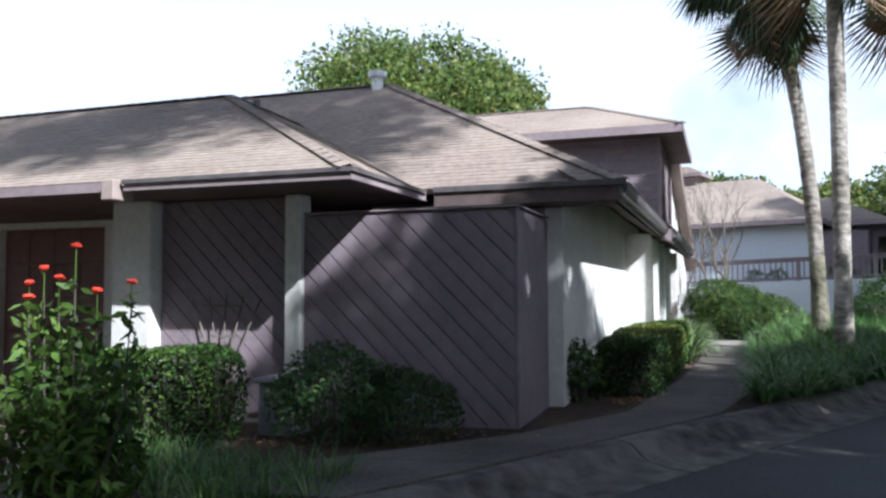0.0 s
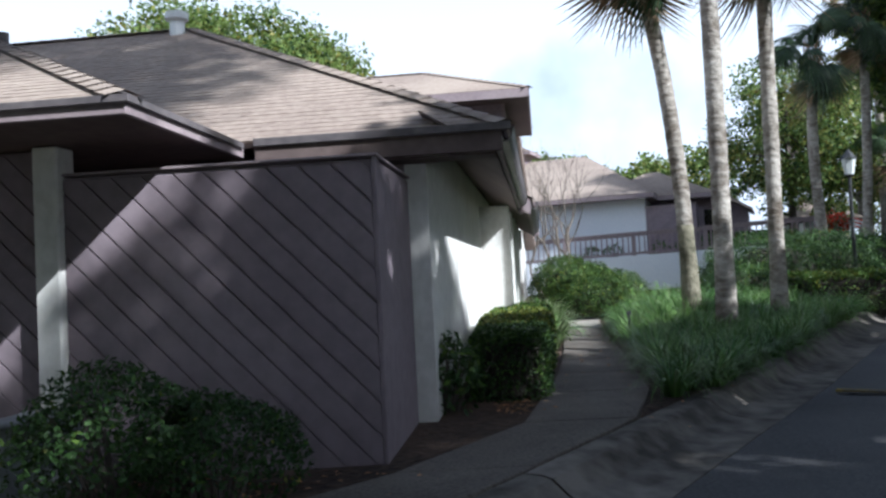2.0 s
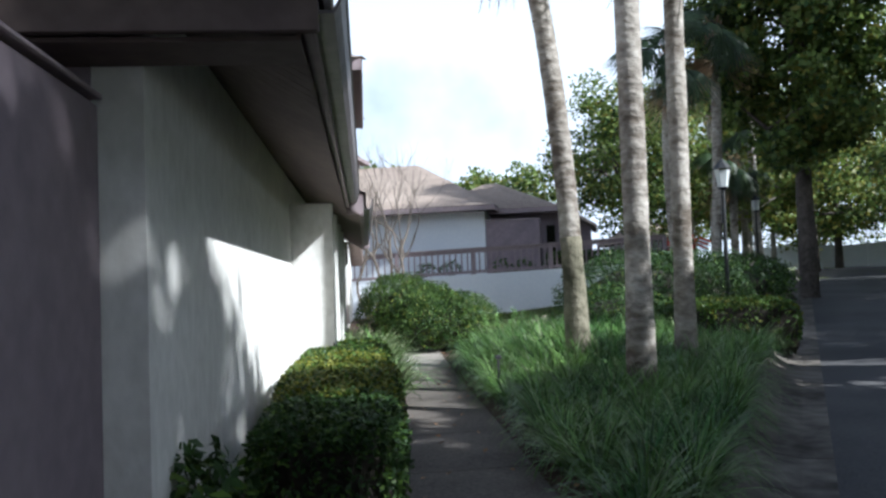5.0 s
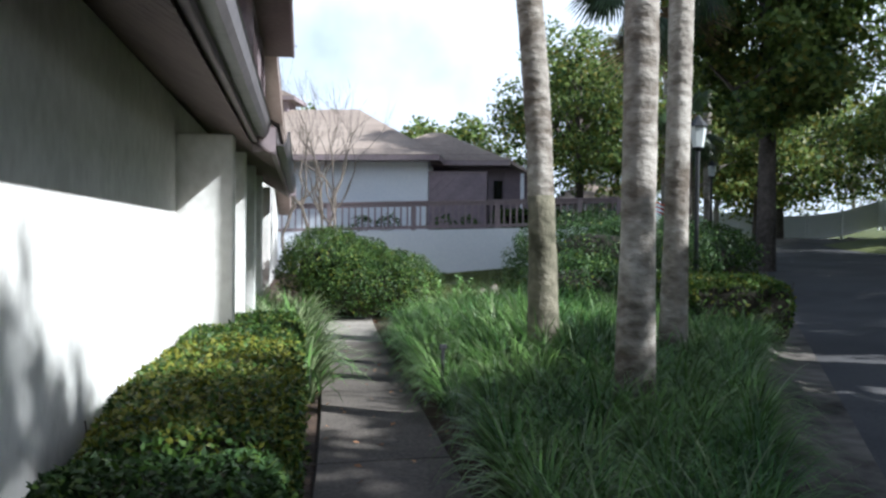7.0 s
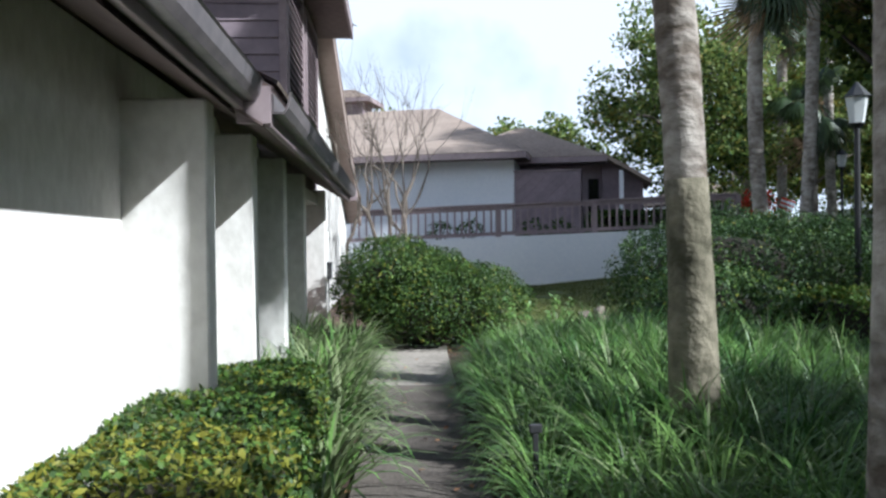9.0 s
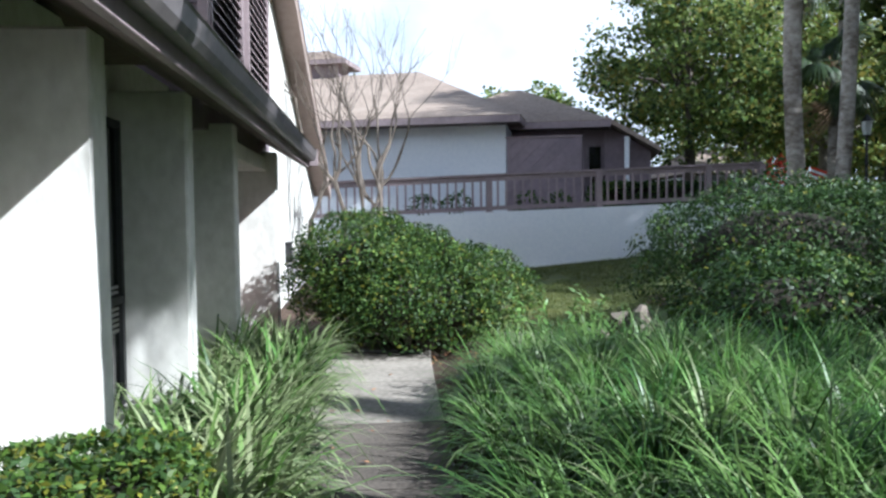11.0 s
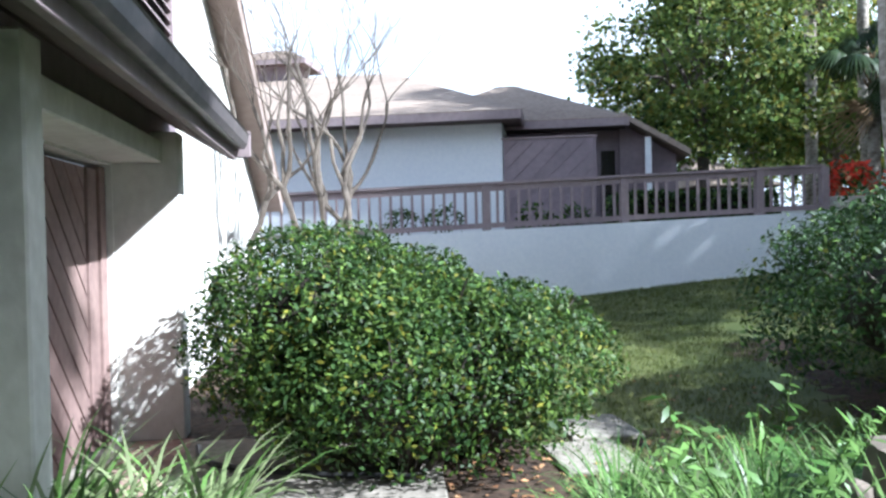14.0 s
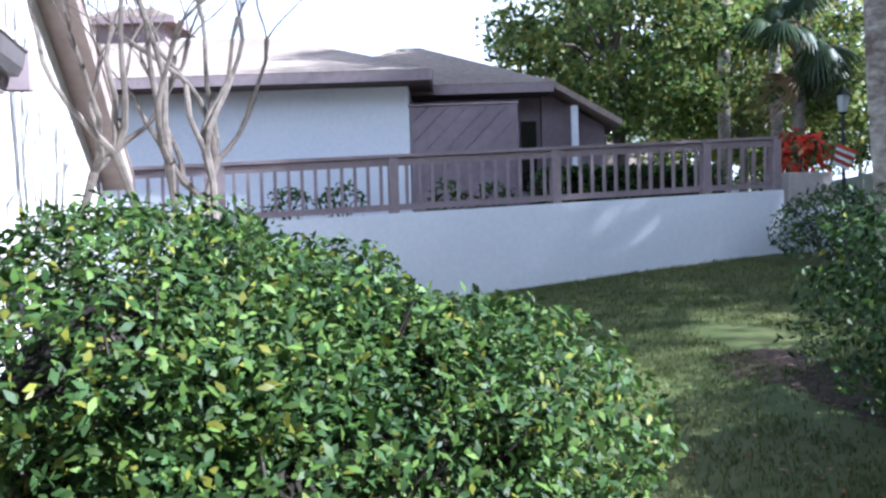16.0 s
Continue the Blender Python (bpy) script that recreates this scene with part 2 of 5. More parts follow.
def diagonal_boards(parent, material, rect, pitch, gap, place, depth, slope=-1.0, name="board"):
    """Boards at 45 degrees, cut to a rectangle, with open grooves between them."""
    x0, x1, y0, y1 = rect
    step = pitch * math.sqrt(2)
    lo, hi = (x0 + y0, x1 + y1) if slope < 0 else (x0 - y1, x1 - y0)
    c = lo - step
    h = (pitch - gap) * math.sqrt(2)
    while c < hi:
        if slope < 0:
            strip = [(c - y0, y0), (c + h - y0, y0), (c + h - y1, y1), (c - y1, y1)]
        else:
            strip = [(c + y0, y0), (c + h + y0, y0), (c + h + y1, y1), (c + y1, y1)]
        p = clip(strip, rect)
        if len(p) > 2:
            area = abs(sum(p[i - 1][0] * p[i][1] - p[i][0] * p[i - 1][1] for i in range(len(p)))) / 2
            if area > 0.004:
                part(name, slab(p, place, depth), material, parent)
        c += step


def tube(bm, points, radii, sides=8, cap=True):
    rings = []
    prev = None
    n = len(points)
    for i, (p, r) in enumerate(zip(points, radii)):
        p = Vector(p)
        d = (Vector(points[min(i + 1, n - 1)]) - Vector(points[max(i - 1, 0)])).normalized()
        a = d.orthogonal().normalized() if prev is None else (prev - d * prev.dot(d)).normalized()
        prev = a
        b = d.cross(a)
        rings.append([bm.verts.new(p + a * (r * math.cos(2 * math.pi * k / sides)) + b * (r * math.sin(2 * math.pi * k / sides))) for k in range(sides)])
    for u, v in zip(rings, rings[1:]):
        for k in range(sides):
            bm.faces.new((u[k], u[(k + 1) % sides], v[(k + 1) % sides], v[k]))
    if cap:
        bm.faces.new(rings[-1])
        bm.faces.new(list(reversed(rings[0])))
    return bm


def smoothstep(a, b, v):
    k = min(1.0, max(0.0, (v - a) / (b - a)))
    return k * k * (3 - 2 * k)


# ---- lie of the land ----
K0 = Vector((1.75, 8.62))
DIR = Vector((0.4906, 0.8714))
NOR = Vector((0.8714, -0.4906))
ROAD_W = 7.0


def lateral(x, y):
    p = Vector((x, y)) - K0
    return p.dot(NOR), p.dot(DIR)


def kerb_z(s):
    y = 8.62 + s * 0.8714
    if y < 11:
        return -0.10 + 0.10 * smoothstep(3, 11, y)
    if y < 55:
        return 0.033 * (y - 11)
    return 0.033 * 44 + 0.02 * (min(y, 120) - 55)


def path_z(y):
    return -0.19 + 0.16 * smoothstep(5.5, 10.5, y)


def land(x, y):
    """Height of the open ground."""
    u, s = lateral(x, y)
    left = path_z(y) + smoothstep(22, 31, y) * (0.42 + 0.09 * max(0.0, min(x - 5, 5)))
    kz = kerb_z(s)
    if u < 0:
        # the palm bed is heaped up between walk and kerb
        left += 0.40 * smoothstep(2.1, 3.2, x) * smoothstep(0.15, 1.4, -u) * smoothstep(11, 13.2, y) * (1 - smoothstep(18.4, 21.0, y))
        return left + (kz - left) * smoothstep(-3.2, 0, u) if y < 22 else left + (max(kz, left) - left) * smoothstep(-6, 0, u)
    if u < ROAD_W:
        return kz - 0.35
    return kz + 0.75 * smoothstep(ROAD_W, ROAD_W + 2.0, u) - 0.02


def axis_steps(lo, hi, near0, near1, fine, coarse):
    v, out = lo, []
    while v < hi:
        out.append(v)
        v += fine if near0 <= v < near1 else coarse
    out.append(hi)
    return out


xs = axis_steps(-400, 500, -12, 26, 0.5, 12)
ys = axis_steps(-300, 600, -8, 36, 0.5, 12)
gv = [(x, y, land(x, y)) for y in ys for x in xs]
nx = len(xs)
gf = [(j * nx + i, j * nx + i + 1, (j + 1) * nx + i + 1, (j + 1) * nx + i) for j in range(len(ys) - 1) for i in range(nx - 1)]
ground = part("ground", (gv, gf), [MULCH, LAWN], smooth=True)
structure(ground, "dark mulch beds and patchy green lawn", "ground")
for poly in ground.data.polygons:
    c = poly.center
    u, s = lateral(c.x, c.y)
    lawn = (c.y > 20.2 and c.x > 4.2 and u < -2.5) or (c.y > 23.2 and c.x > 2.6 and u < -2.5) or c.y > 34 or u > ROAD_W or c.x < -14 or c.y < -3
    poly.material_index = 1 if lawn else 0

# strip of shaded path, its shade painted in with the dark mulch colour
soil_v, soil_f = [], []
for i in range(56):
    for j in range(60):
        x, y = 3.6 + i * 0.09, 20.6 + j * 0.09
        k = x - 0.16 * (y - 20) + 0.35 * noise.noise(Vector((x * 1.3, y * 1.3, 0))) + 0.25 * noise.noise(Vector((x * 4, y * 4, 2)))
        if 4.95 < k < 5.6:
            n = len(soil_v)
            soil_v += [(a, b, land(a, b) + 0.006) for a, b in ((x, y), (x + 0.09, y), (x + 0.09, y + 0.09), (x, y + 0.09))]
            soil_f.append((n, n + 1, n + 2, n + 3))
structure(part("ground_bare", (soil_v, soil_f), MULCH), "bare strip beside the lawn, its shade put into dark soil colour", "ground")

# road, gutter and kerb, swept along the line of the kerb


def sweep(profile, s0, s1, step):
    vs, fs = [], []
    n = len(profile)
    s, rows = s0, 0
    while s <= s1 + 1e-6:
        kz = kerb_z(s)
        turn = 0.0022 * max(0.0, s - 48) ** 2
        base = K0 + DIR * s + NOR * turn
        for u, z in profile:
            p = base + NOR * u
            vs.append((p.x, p.y, kz + z))
        rows += 1
        s += step
    for r in range(rows - 1):
        for i in range(n - 1):
            fs.append((r * n + i, r * n + i + 1, (r + 1) * n + i + 1, (r + 1) * n + i))
    return vs, fs


road = part("road", sweep([(0.62, -0.155), (2.0, -0.12), (3.5, -0.09), (5.0, -0.11), (ROAD_W - 0.45, -0.15)], -30, 110, 1.5), ASPHALT, smooth=True)
structure(road, "worn dark asphalt road dappled with shade", "road")
KERB_PROFILE = [(-0.20, -0.15), (-0.20, -0.005), (-0.18, 0.012), (-0.06, 0.014), (0.02, 0.0), (0.13, -0.085), (0.20, -0.125), (0.40, -0.155), (0.63, -0.148), (0.64, -0.3)]
kerb = structure(new("kerb"), "rolled concrete kerb with stained gutter", "kerb")
s = -20.0
while s < 60:
    vs, fs = sweep(KERB_PROFILE, s + 0.012, s + 2.988, 0.744)
    piece = part("kerb_stone", (vs, fs), KERB_MAT, kerb)
    s += 3.0
kerb_far = structure(new("kerb_opposite"), "rolled concrete kerb on the far roadside", "kerb")
s = -20.0
while s < 70:
    vs, fs = sweep([(ROAD_W - 0.5, -0.3), (ROAD_W - 0.5, -0.145), (ROAD_W - 0.2, -0.12), (ROAD_W - 0.05, -0.02), (ROAD_W + 0.05, 0.015), (ROAD_W + 0.2, 0.012), (ROAD_W + 0.2, -0.2)], s + 0.012, s + 4.988, 1.244)
    part("kerb_stone", (vs, fs), KERB_MAT, kerb_far)
    s += 5.0
# worn yellow line and raised crack across the road
line = []
for i in range(13):
    p = K0 + DIR * 2.55 + NOR * (0.8 + i * 0.5)
    line.append((p, kerb_z(2.55) - 0.088 - 0.005 * abs(i - 6)))
bm = bmesh.new()
rowv = []
for p, z in line:
    a, b = p - DIR * 0.06, p + DIR * 0.06
    rowv.append((bm.verts.new((a.x, a.y, z)), bm.verts.new((a.x, a.y, z + 0.02)), bm.verts.new((b.x, b.y, z + 0.02)), bm.verts.new((b.x, b.y, z))))
for r, q in zip(rowv, rowv[1:]):
    for i in range(3):
        bm.faces.new((r[i], r[i + 1], q[i + 1], q[i]))
tagged(part("speed_strip", bm, YELLOW), "worn yellow painted strip across the asphalt", "road marking")

# concrete walk beside the house: slabs with joints
walk_slabs = structure(new("pavement"), "weathered concrete walk with dark joints, coloured dark for shade and pale where sunlit", "pavement")
WALK = [(4.4, -2.4, -0.85), (5.7, -1.5, -0.12), (7.1, -0.25, 0.68), (8.6, 0.58, 1.5), (10.1, 0.76, 1.80), (11.6, 0.92, 1.84), (13.1, 1.0, 1.88), (14.6, 1.06, 1.92), (16.1, 1.1, 1.95), (17.6, 1.1, 1.98), (19.1, 1.06, 2.02), (20.6, 0.85, 2.06), (21.7, 0.45, 2.10), (22.5, 0.38, 2.15), (23.3, 0.38, 1.6)]
for (ya, la, ra), (yb, lb, rb) in zip(WALK, WALK[1:]):
    g = 0.008
    n = 4
    vs, fs = [], []
    for k in range(n + 1):
        f = k / n
        y = ya + g + (yb - ya - 2 * g) * f
        l, r = la + (lb - la) * f, ra + (rb - ra) * f
        zl, zr = (max(path_z(y), land(x, y), land((l + r) / 2, y) - 0.02) + 0.03 for x in (l, r))
        vs += [(l, y, zl - 0.14), (l, y, zl - 0.008), (l + 0.008, y, zl), (r - 0.008, y, zr), (r, y, zr - 0.008), (r, y, zr - 0.14)]
    for k in range(n):
        for i in range(5):
            fs.append((k * 6 + i, k * 6 + i + 1, k * 6 + i + 7, k * 6 + i + 6))
    fs += [(0, 1, 2, 3, 4, 5)[::-1], tuple(n * 6 + i for i in range(6))]
    # slabs past y 19 take the sunlit copy, the rest the shaded one
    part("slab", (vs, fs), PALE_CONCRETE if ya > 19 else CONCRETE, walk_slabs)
# front walk past the porch
front_walk = structure(new("pavement_front"), "concrete walk in front of the porch, coloured dark for shade", "pavement")
for i in range(6):
    xa, xb = -10.2 + i * 1.6, -8.62 + i * 1.6
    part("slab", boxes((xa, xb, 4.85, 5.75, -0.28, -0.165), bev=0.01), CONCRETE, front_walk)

# ---- the house beside the walk ----
WX, FX = -0.19, 0.30          # face of the side wall, outer edge of its fins
TOP = 2.24
FINS = [15.25, 16.80, 18.60, 20.42, 23.50]

# side wall with two window openings and the gate opening
house = structure(new("wall_house"), "rough white stucco side wall with projecting fins", "wall")


def wall_x(parent, x0, x1, y0, y1, z0, z1, holes, material, name="wall_panel"):
    """A wall along y with openings (y0, y1, z0, z1)."""
    ysx = sorted({y0, y1, *[h[0] for h in holes], *[h[1] for h in holes]})
    bm = bmesh.new()
    for a, b in zip(ysx, ysx[1:]):
        hs = [h for h in holes if h[0] <= a and h[1] >= b]
        if not hs:
            box(bm, x0, x1, a, b, z0, z1)
        else:
            h = hs[0]
            if h[2] > z0:
                box(bm, x0, x1, a, b, z0, h[2])
            if h[3] < z1:
                box(bm, x0, x1, a, b, h[3], z1)
    bmesh.ops.remove_doubles(bm, verts=bm.verts, dist=0.001)
    return part(name, bm, material, parent)


WINDOWS = [(17.02, 18.58, 0.32, 2.16), (18.82, 20.41, 0.32, 2.16)]
GATE = (21.55, 23.48, -0.02, 2.10)
wall_x(house, WX - 0.2, WX, 8.95, 24.4, -0.5, TOP + 0.4, [*WINDOWS, GATE], STUCCO)
part("front_wall", boxes((-2.6, WX - 0.202, 8.95, 9.15, -0.5, TOP + 0.4)), MAUVE, house)
for y in FINS:
    bm = boxes((WX - 0.02, FX, y, y + 0.21, -0.3, TOP + 0.12), bev=0.012)
    part("fin", bm, STUCCO, house)
part("lintel", boxes((WX + 0.002, FX - 0.12, 20.632, 23.498, 2.12, TOP + 0.05), bev=0.01), STUCCO, house)
part("back_wall", boxes((-8.2, -8.0, 9.6, 27, -0.5, 2.4)), STUCCO, house)
part("courtyard_wall", boxes((-3.0, -2.8, 20.7, 24.3, -0.4, 2.2)), MAUVE, house)

for i, (a, b, z0, z1) in enumerate(WINDOWS):
    w = structure(new("window_%d" % (i + 1)), "tall dark window with pale blinds and dark frame", "window")
    x = WX + 0.03
    part("window_frame", boxes((x, x + 0.05, a + 0.002, a + 0.05, z0, z1), (x, x + 0.05, b - 0.05, b - 0.002, z0, z1), (x, x + 0.05, a + 0.05, b - 0.05, z1 - 0.05, z1 - 0.002), (x, x + 0.05, a + 0.05, b - 0.05, z0 + 0.002, z0 + 0.05), (x, x + 0.05, a + 0.05, b - 0.05, 0.98, 1.03)), METAL_DARK, w)
    part("pane", boxes((x + 0.015, x + 0.022, a + 0.05, b - 0.05, z0 + 0.05, 0.98)), GLASS_DARK, w)
    part("pane", boxes((x + 0.015, x + 0.022, a + 0.05, b - 0.05, 1.03, z1 - 0.05)), GLASS_DARK, w)
    bm = bmesh.new()
    for k in range(9):
        box(bm, x + 0.024, x + 0.03, a + 0.07, b - 0.07, 0.80 + k * 0.035, 0.82 + k * 0.035)
    part("blind", bm, BLIND, w)
    part("window_sill", boxes((WX - 0.1, x + 0.09, a - 0.0, b - 0.0, z0 - 0.05, z0 - 0.002), bev=0.008), STUCCO, w)

# gate of diagonal boards
gate = tagged(new("gate"), "closed reddish-brown gate of diagonal boards", "gate")
gx = WX - 0.10
gate.location = (gx, 22.5, 0)
part("gate_back", boxes((gx - 0.03, gx - 0.012, 21.57, 23.33, 0.03, 2.06)), BROWN_DOOR, gate)
part("stile", boxes((gx - 0.01, gx + 0.035, 23.10, 23.31, 0.03, 2.06), bev=0.006), GATE_WOOD, gate)
part("stile", boxes((gx - 0.01, gx + 0.035, 21.57, 21.76, 0.03, 2.06), bev=0.006), GATE_WOOD, gate)
diagonal_boards(gate, GATE_WOOD, (21.77, 23.085, 0.03, 2.06), 0.172, 0.018, lambda u, v, d: (gx - 0.012 + d, u, v), 0.03)
part("jamb", boxes((gx - 0.04, gx + 0.055, 23.33, 23.475, 0.0, 2.09), bev=0.006), GATE_WOOD, gate)
part("latch", boxes((gx + 0.035, gx + 0.06, 21.66, 21.70, 0.98, 1.10), bev=0.005), METAL_DARK, gate)

# brick threshold
sill = structure(new("threshold"), "worn red brick threshold set in pale concrete", "paving")
part("bed", boxes((WX - 0.15, 0.40, 21.3, 23.49, -0.25, 0.0)), PALE_CONCRETE, sill)
for i in range(2):
    for k in range(13):
        a = 21.4 + k * 0.158
        part("brick", boxes((-0.06 + i * 0.225, 0.155 + i * 0.225, a, a + 0.148, -0.08, 0.012), bev=0.008), BRICK, sill)


# roofs: sloping planes carrying courses of shingles
def course_plane(parent, eave_a, eave_b, top_a, top_b, courses, tabs, material=None, name="shingle_course"):
    """A roof plane between its eave and its top edge, as overlapping courses broken into tabs."""
    ea, eb, ta, tb = map(Vector, (eave_a, eave_b, top_a, top_b))
    nrm = (eb - ea).cross(ta - ea)
    if nrm.length < 1e-6:
        nrm = (eb - ea).cross(tb - ea)
    nrm.normalize()
    if nrm.z < 0:
        nrm = -nrm
    vs, fs = [], []
    full = (eb - ea).length
    for c in range(courses):
        f0, f1 = c / courses, min(1.0, (c + 1.15) / courses)
        a0, b0 = ea.lerp(ta, f0), eb.lerp(tb, f0)
        a1, b1 = ea.lerp(ta, f1), eb.lerp(tb, f1)
        n = max(1, round(tabs * (b0 - a0).length / full))
        shift = random.random()
        cuts = [0.0] + [min(1, max(0, (k + shift * 0.9) / n)) for k in range(n)] + [1.0]
        for k0, k1 in zip(cuts, cuts[1:]):
            if k1 - k0 < 1e-4:
                continue
            lift = 0.007 + 0.004 * random.random()
            p = [a0.lerp(b0, k0) + nrm * lift, a0.lerp(b0, k1) + nrm * lift, a1.lerp(b1, k1) + nrm * 0.004, a1.lerp(b1, k0) + nrm * 0.004, a0.lerp(b0, k0) - nrm * 0.01, a0.lerp(b0, k1) - nrm * 0.01]
            i = len(vs)
            vs += p
            fs += [(i, i + 1, i + 2, i + 3), (i + 4, i + 5, i + 1, i)]
    ob = part(name, (vs, fs), material or SHINGLE, parent)
    return ob


def slab_plane(parent, pts, thick, material, name="roof_deck"):
    pts = [Vector(p) for p in pts]
    n = (pts[1] - pts[0]).cross(pts[2] - pts[0]).normalized()
    if n.z < 0:
        n = -n
    m = len(pts)
    vs = [p - n * 0.012 for p in pts] + [p - n * thick for p in pts]
    fs = [tuple(range(m)), tuple(reversed(range(m, 2 * m)))] + [(i, (i + 1) % m, m + (i + 1) % m, m + i) for i in range(m)]
    return part(name, (vs, fs), material, parent)


def hip_block(parent, x0, x1, y0, y1, ez, xr0, xr1, yr, rz, courses, tabs):
    """A hipped roof whose ridge runs along x."""
    r0, r1 = (xr0, yr, rz), (xr1, yr, rz)
    A, B, C, D = (x0, y0, ez), (x1, y0, ez), (x1, y1, ez), (x0, y1, ez)
    for q in ((A, B, r0, r1), (B, C, r1, r1), (C, D, r1, r0), (D, A, r0, r0)):
        course_plane(parent, *q, courses, tabs)
        pts = [q[0], q[1], q[3]] + ([q[2]] if q[2] != q[3] else [])
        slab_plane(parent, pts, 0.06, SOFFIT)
    for a, b in ((B, r1), (C, r1), (A, r0), (D, r0), (r0, r1)):
        bm = bmesh.new()
        va, vb = Vector(a), Vector(b)
        n = max(2, int((vb - va).length / 0.22))
        for i in range(n):
            p, q = va.lerp(vb, i / n), va.lerp(vb, (i + 1.15) / n if i < n - 1 else 1)
            d = (vb - va).normalized()
            side = d.cross(Vector((0, 0, 1))).normalized()
            zz = Vector((0, 0, 0.035))
            fv = [bm.verts.new(v) for v in (p + side * 0.13 - zz * 0.6 + zz * 0.6, p + zz * 1.3, p - side * 0.13, q - side * 0.13 - zz * 0.4, q + zz * 0.9, q + side * 0.13 - zz * 0.4)]
            bm.faces.new((fv[0], fv[1], fv[4], fv[5]))
            bm.faces.new((fv[1], fv[2], fv[3], fv[4]))
        part("ridge_cap", bm, SHINGLE, parent)


roof = structure(new("roof_house"), "low hipped roof of weathered brown-grey shingles", "roof")
hip_block(roof, -16.0, 0.56, 8.58, 18.2, 2.50, -11.0, -4.24, 13.4, 5.14, 44, 70)
part("flat_roof", boxes((-8.0, -0.6, 18.2, 20.2, 2.44, 2.50)), SHINGLE, roof)
# eaves: fascia, gutter and boarded soffit
eaves = structure(new("trim_eaves"), "mauve fascia, dark gutter and boarded soffit darkened for shade", "eaves")


def gutter_y(x, y0, y1, z, parent=None):
    """Gutter along y with its open trough and rolled lip."""
    prof = [(0, -0.12), (0.075, -0.12), (0.10, -0.08), (0.115, -0.005), (0.125, 0.005), (0.118, 0.012), (0.105, 0.0), (0.09, -0.075), (0.07, -0.108), (0.012, -0.108), (0.012, 0.0), (0, 0.0)]
    n = len(prof)
    vs = [(x + u, y, z + v) for y in (y0, y1) for u, v in prof]
    fs = [(i, (i + 1) % n, n + (i + 1) % n, n + i) for i in range(n)] + [tuple(reversed(range(n))), tuple(range(n, 2 * n))]
    return part("gutter", (vs, fs), GUTTER, parent)


gutter_y(0.50, 8.58, 15.30, 2.47, eaves)
part("fascia", boxes((0.455, 0.50, 8.62, 15.32, 2.30, 2.49), bev=0.004), MAUVE_TRIM, eaves)
# front fascia takes the dark soffit colour, as the eave lies in shade
part("fascia", boxes((-1.64, 0.52, 8.56, 8.60, 2.28, 2.50), bev=0.004), SOFFIT, eaves)
part("drip_edge", boxes((-1.64, 0.60, 8.53, 8.557, 2.45, 2.515)), GUTTER, eaves)
gutter_y(0.66, 15.335, 24.05, 2.40, eaves)
part("fascia", boxes((0.615, 0.66, 15.34, 24.1, 2.20, 2.43), bev=0.004), MAUVE_TRIM, eaves)
part("fascia_return", boxes((0.46, 0.66, 15.305, 15.338, 2.22, 2.44)), MAUVE_TRIM, eaves)
part("rafter_end", boxes((0.58, 0.78, 24.104, 24.15, 2.22, 2.44), bev=0.006), MAUVE_TRIM, eaves)
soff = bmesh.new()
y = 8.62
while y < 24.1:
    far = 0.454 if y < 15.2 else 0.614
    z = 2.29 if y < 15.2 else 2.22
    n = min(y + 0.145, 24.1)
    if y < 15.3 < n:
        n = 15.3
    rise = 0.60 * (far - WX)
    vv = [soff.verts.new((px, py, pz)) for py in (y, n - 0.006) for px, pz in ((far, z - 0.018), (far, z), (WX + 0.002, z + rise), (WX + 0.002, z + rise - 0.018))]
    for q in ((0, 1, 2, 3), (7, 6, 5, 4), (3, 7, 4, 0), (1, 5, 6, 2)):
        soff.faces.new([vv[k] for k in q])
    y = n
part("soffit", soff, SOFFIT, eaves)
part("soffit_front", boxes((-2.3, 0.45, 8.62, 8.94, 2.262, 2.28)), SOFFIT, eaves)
# pent roof under the upper storey
course_plane(roof, (0.70, 15.31, 2.46), (0.70, 24.12, 2.46), (-0.9, 15.31, 3.34), (-0.9, 24.12, 3.34), 11, 30)
slab_plane(roof, [(0.68, 15.32, 2.45), (0.68, 24.11, 2.45), (-0.9, 24.11, 3.32), (-0.9, 15.32, 3.32)], 0.05, SOFFIT)

# upper storey
upper = structure(new("wall_upper"), "mauve clapboard upper storey with louvred panels", "wall")
UX = 0.12
part("core", boxes((-8.0, UX - 0.03, 20.23, 24.55, 2.3, 5.12)), MAUVE, upper)
z = 2.55
while z < 5.0:
    vs = [(-6.5, 20.23, z), (UX, 20.23, z), (UX, 20.195, z), (-6.5, 20.195, z), (-6.5, 20.228, z + 0.195), (UX, 20.228, z + 0.195), (UX, 20.212, z + 0.195), (-6.5, 20.212, z + 0.195)]
    part("clapboard", (vs, [(0, 1, 2, 3), (3, 2, 6, 7), (7, 6, 5, 4), (1, 5, 6, 2), (0, 3, 7, 4)]), MAUVE, upper)
    z += 0.20
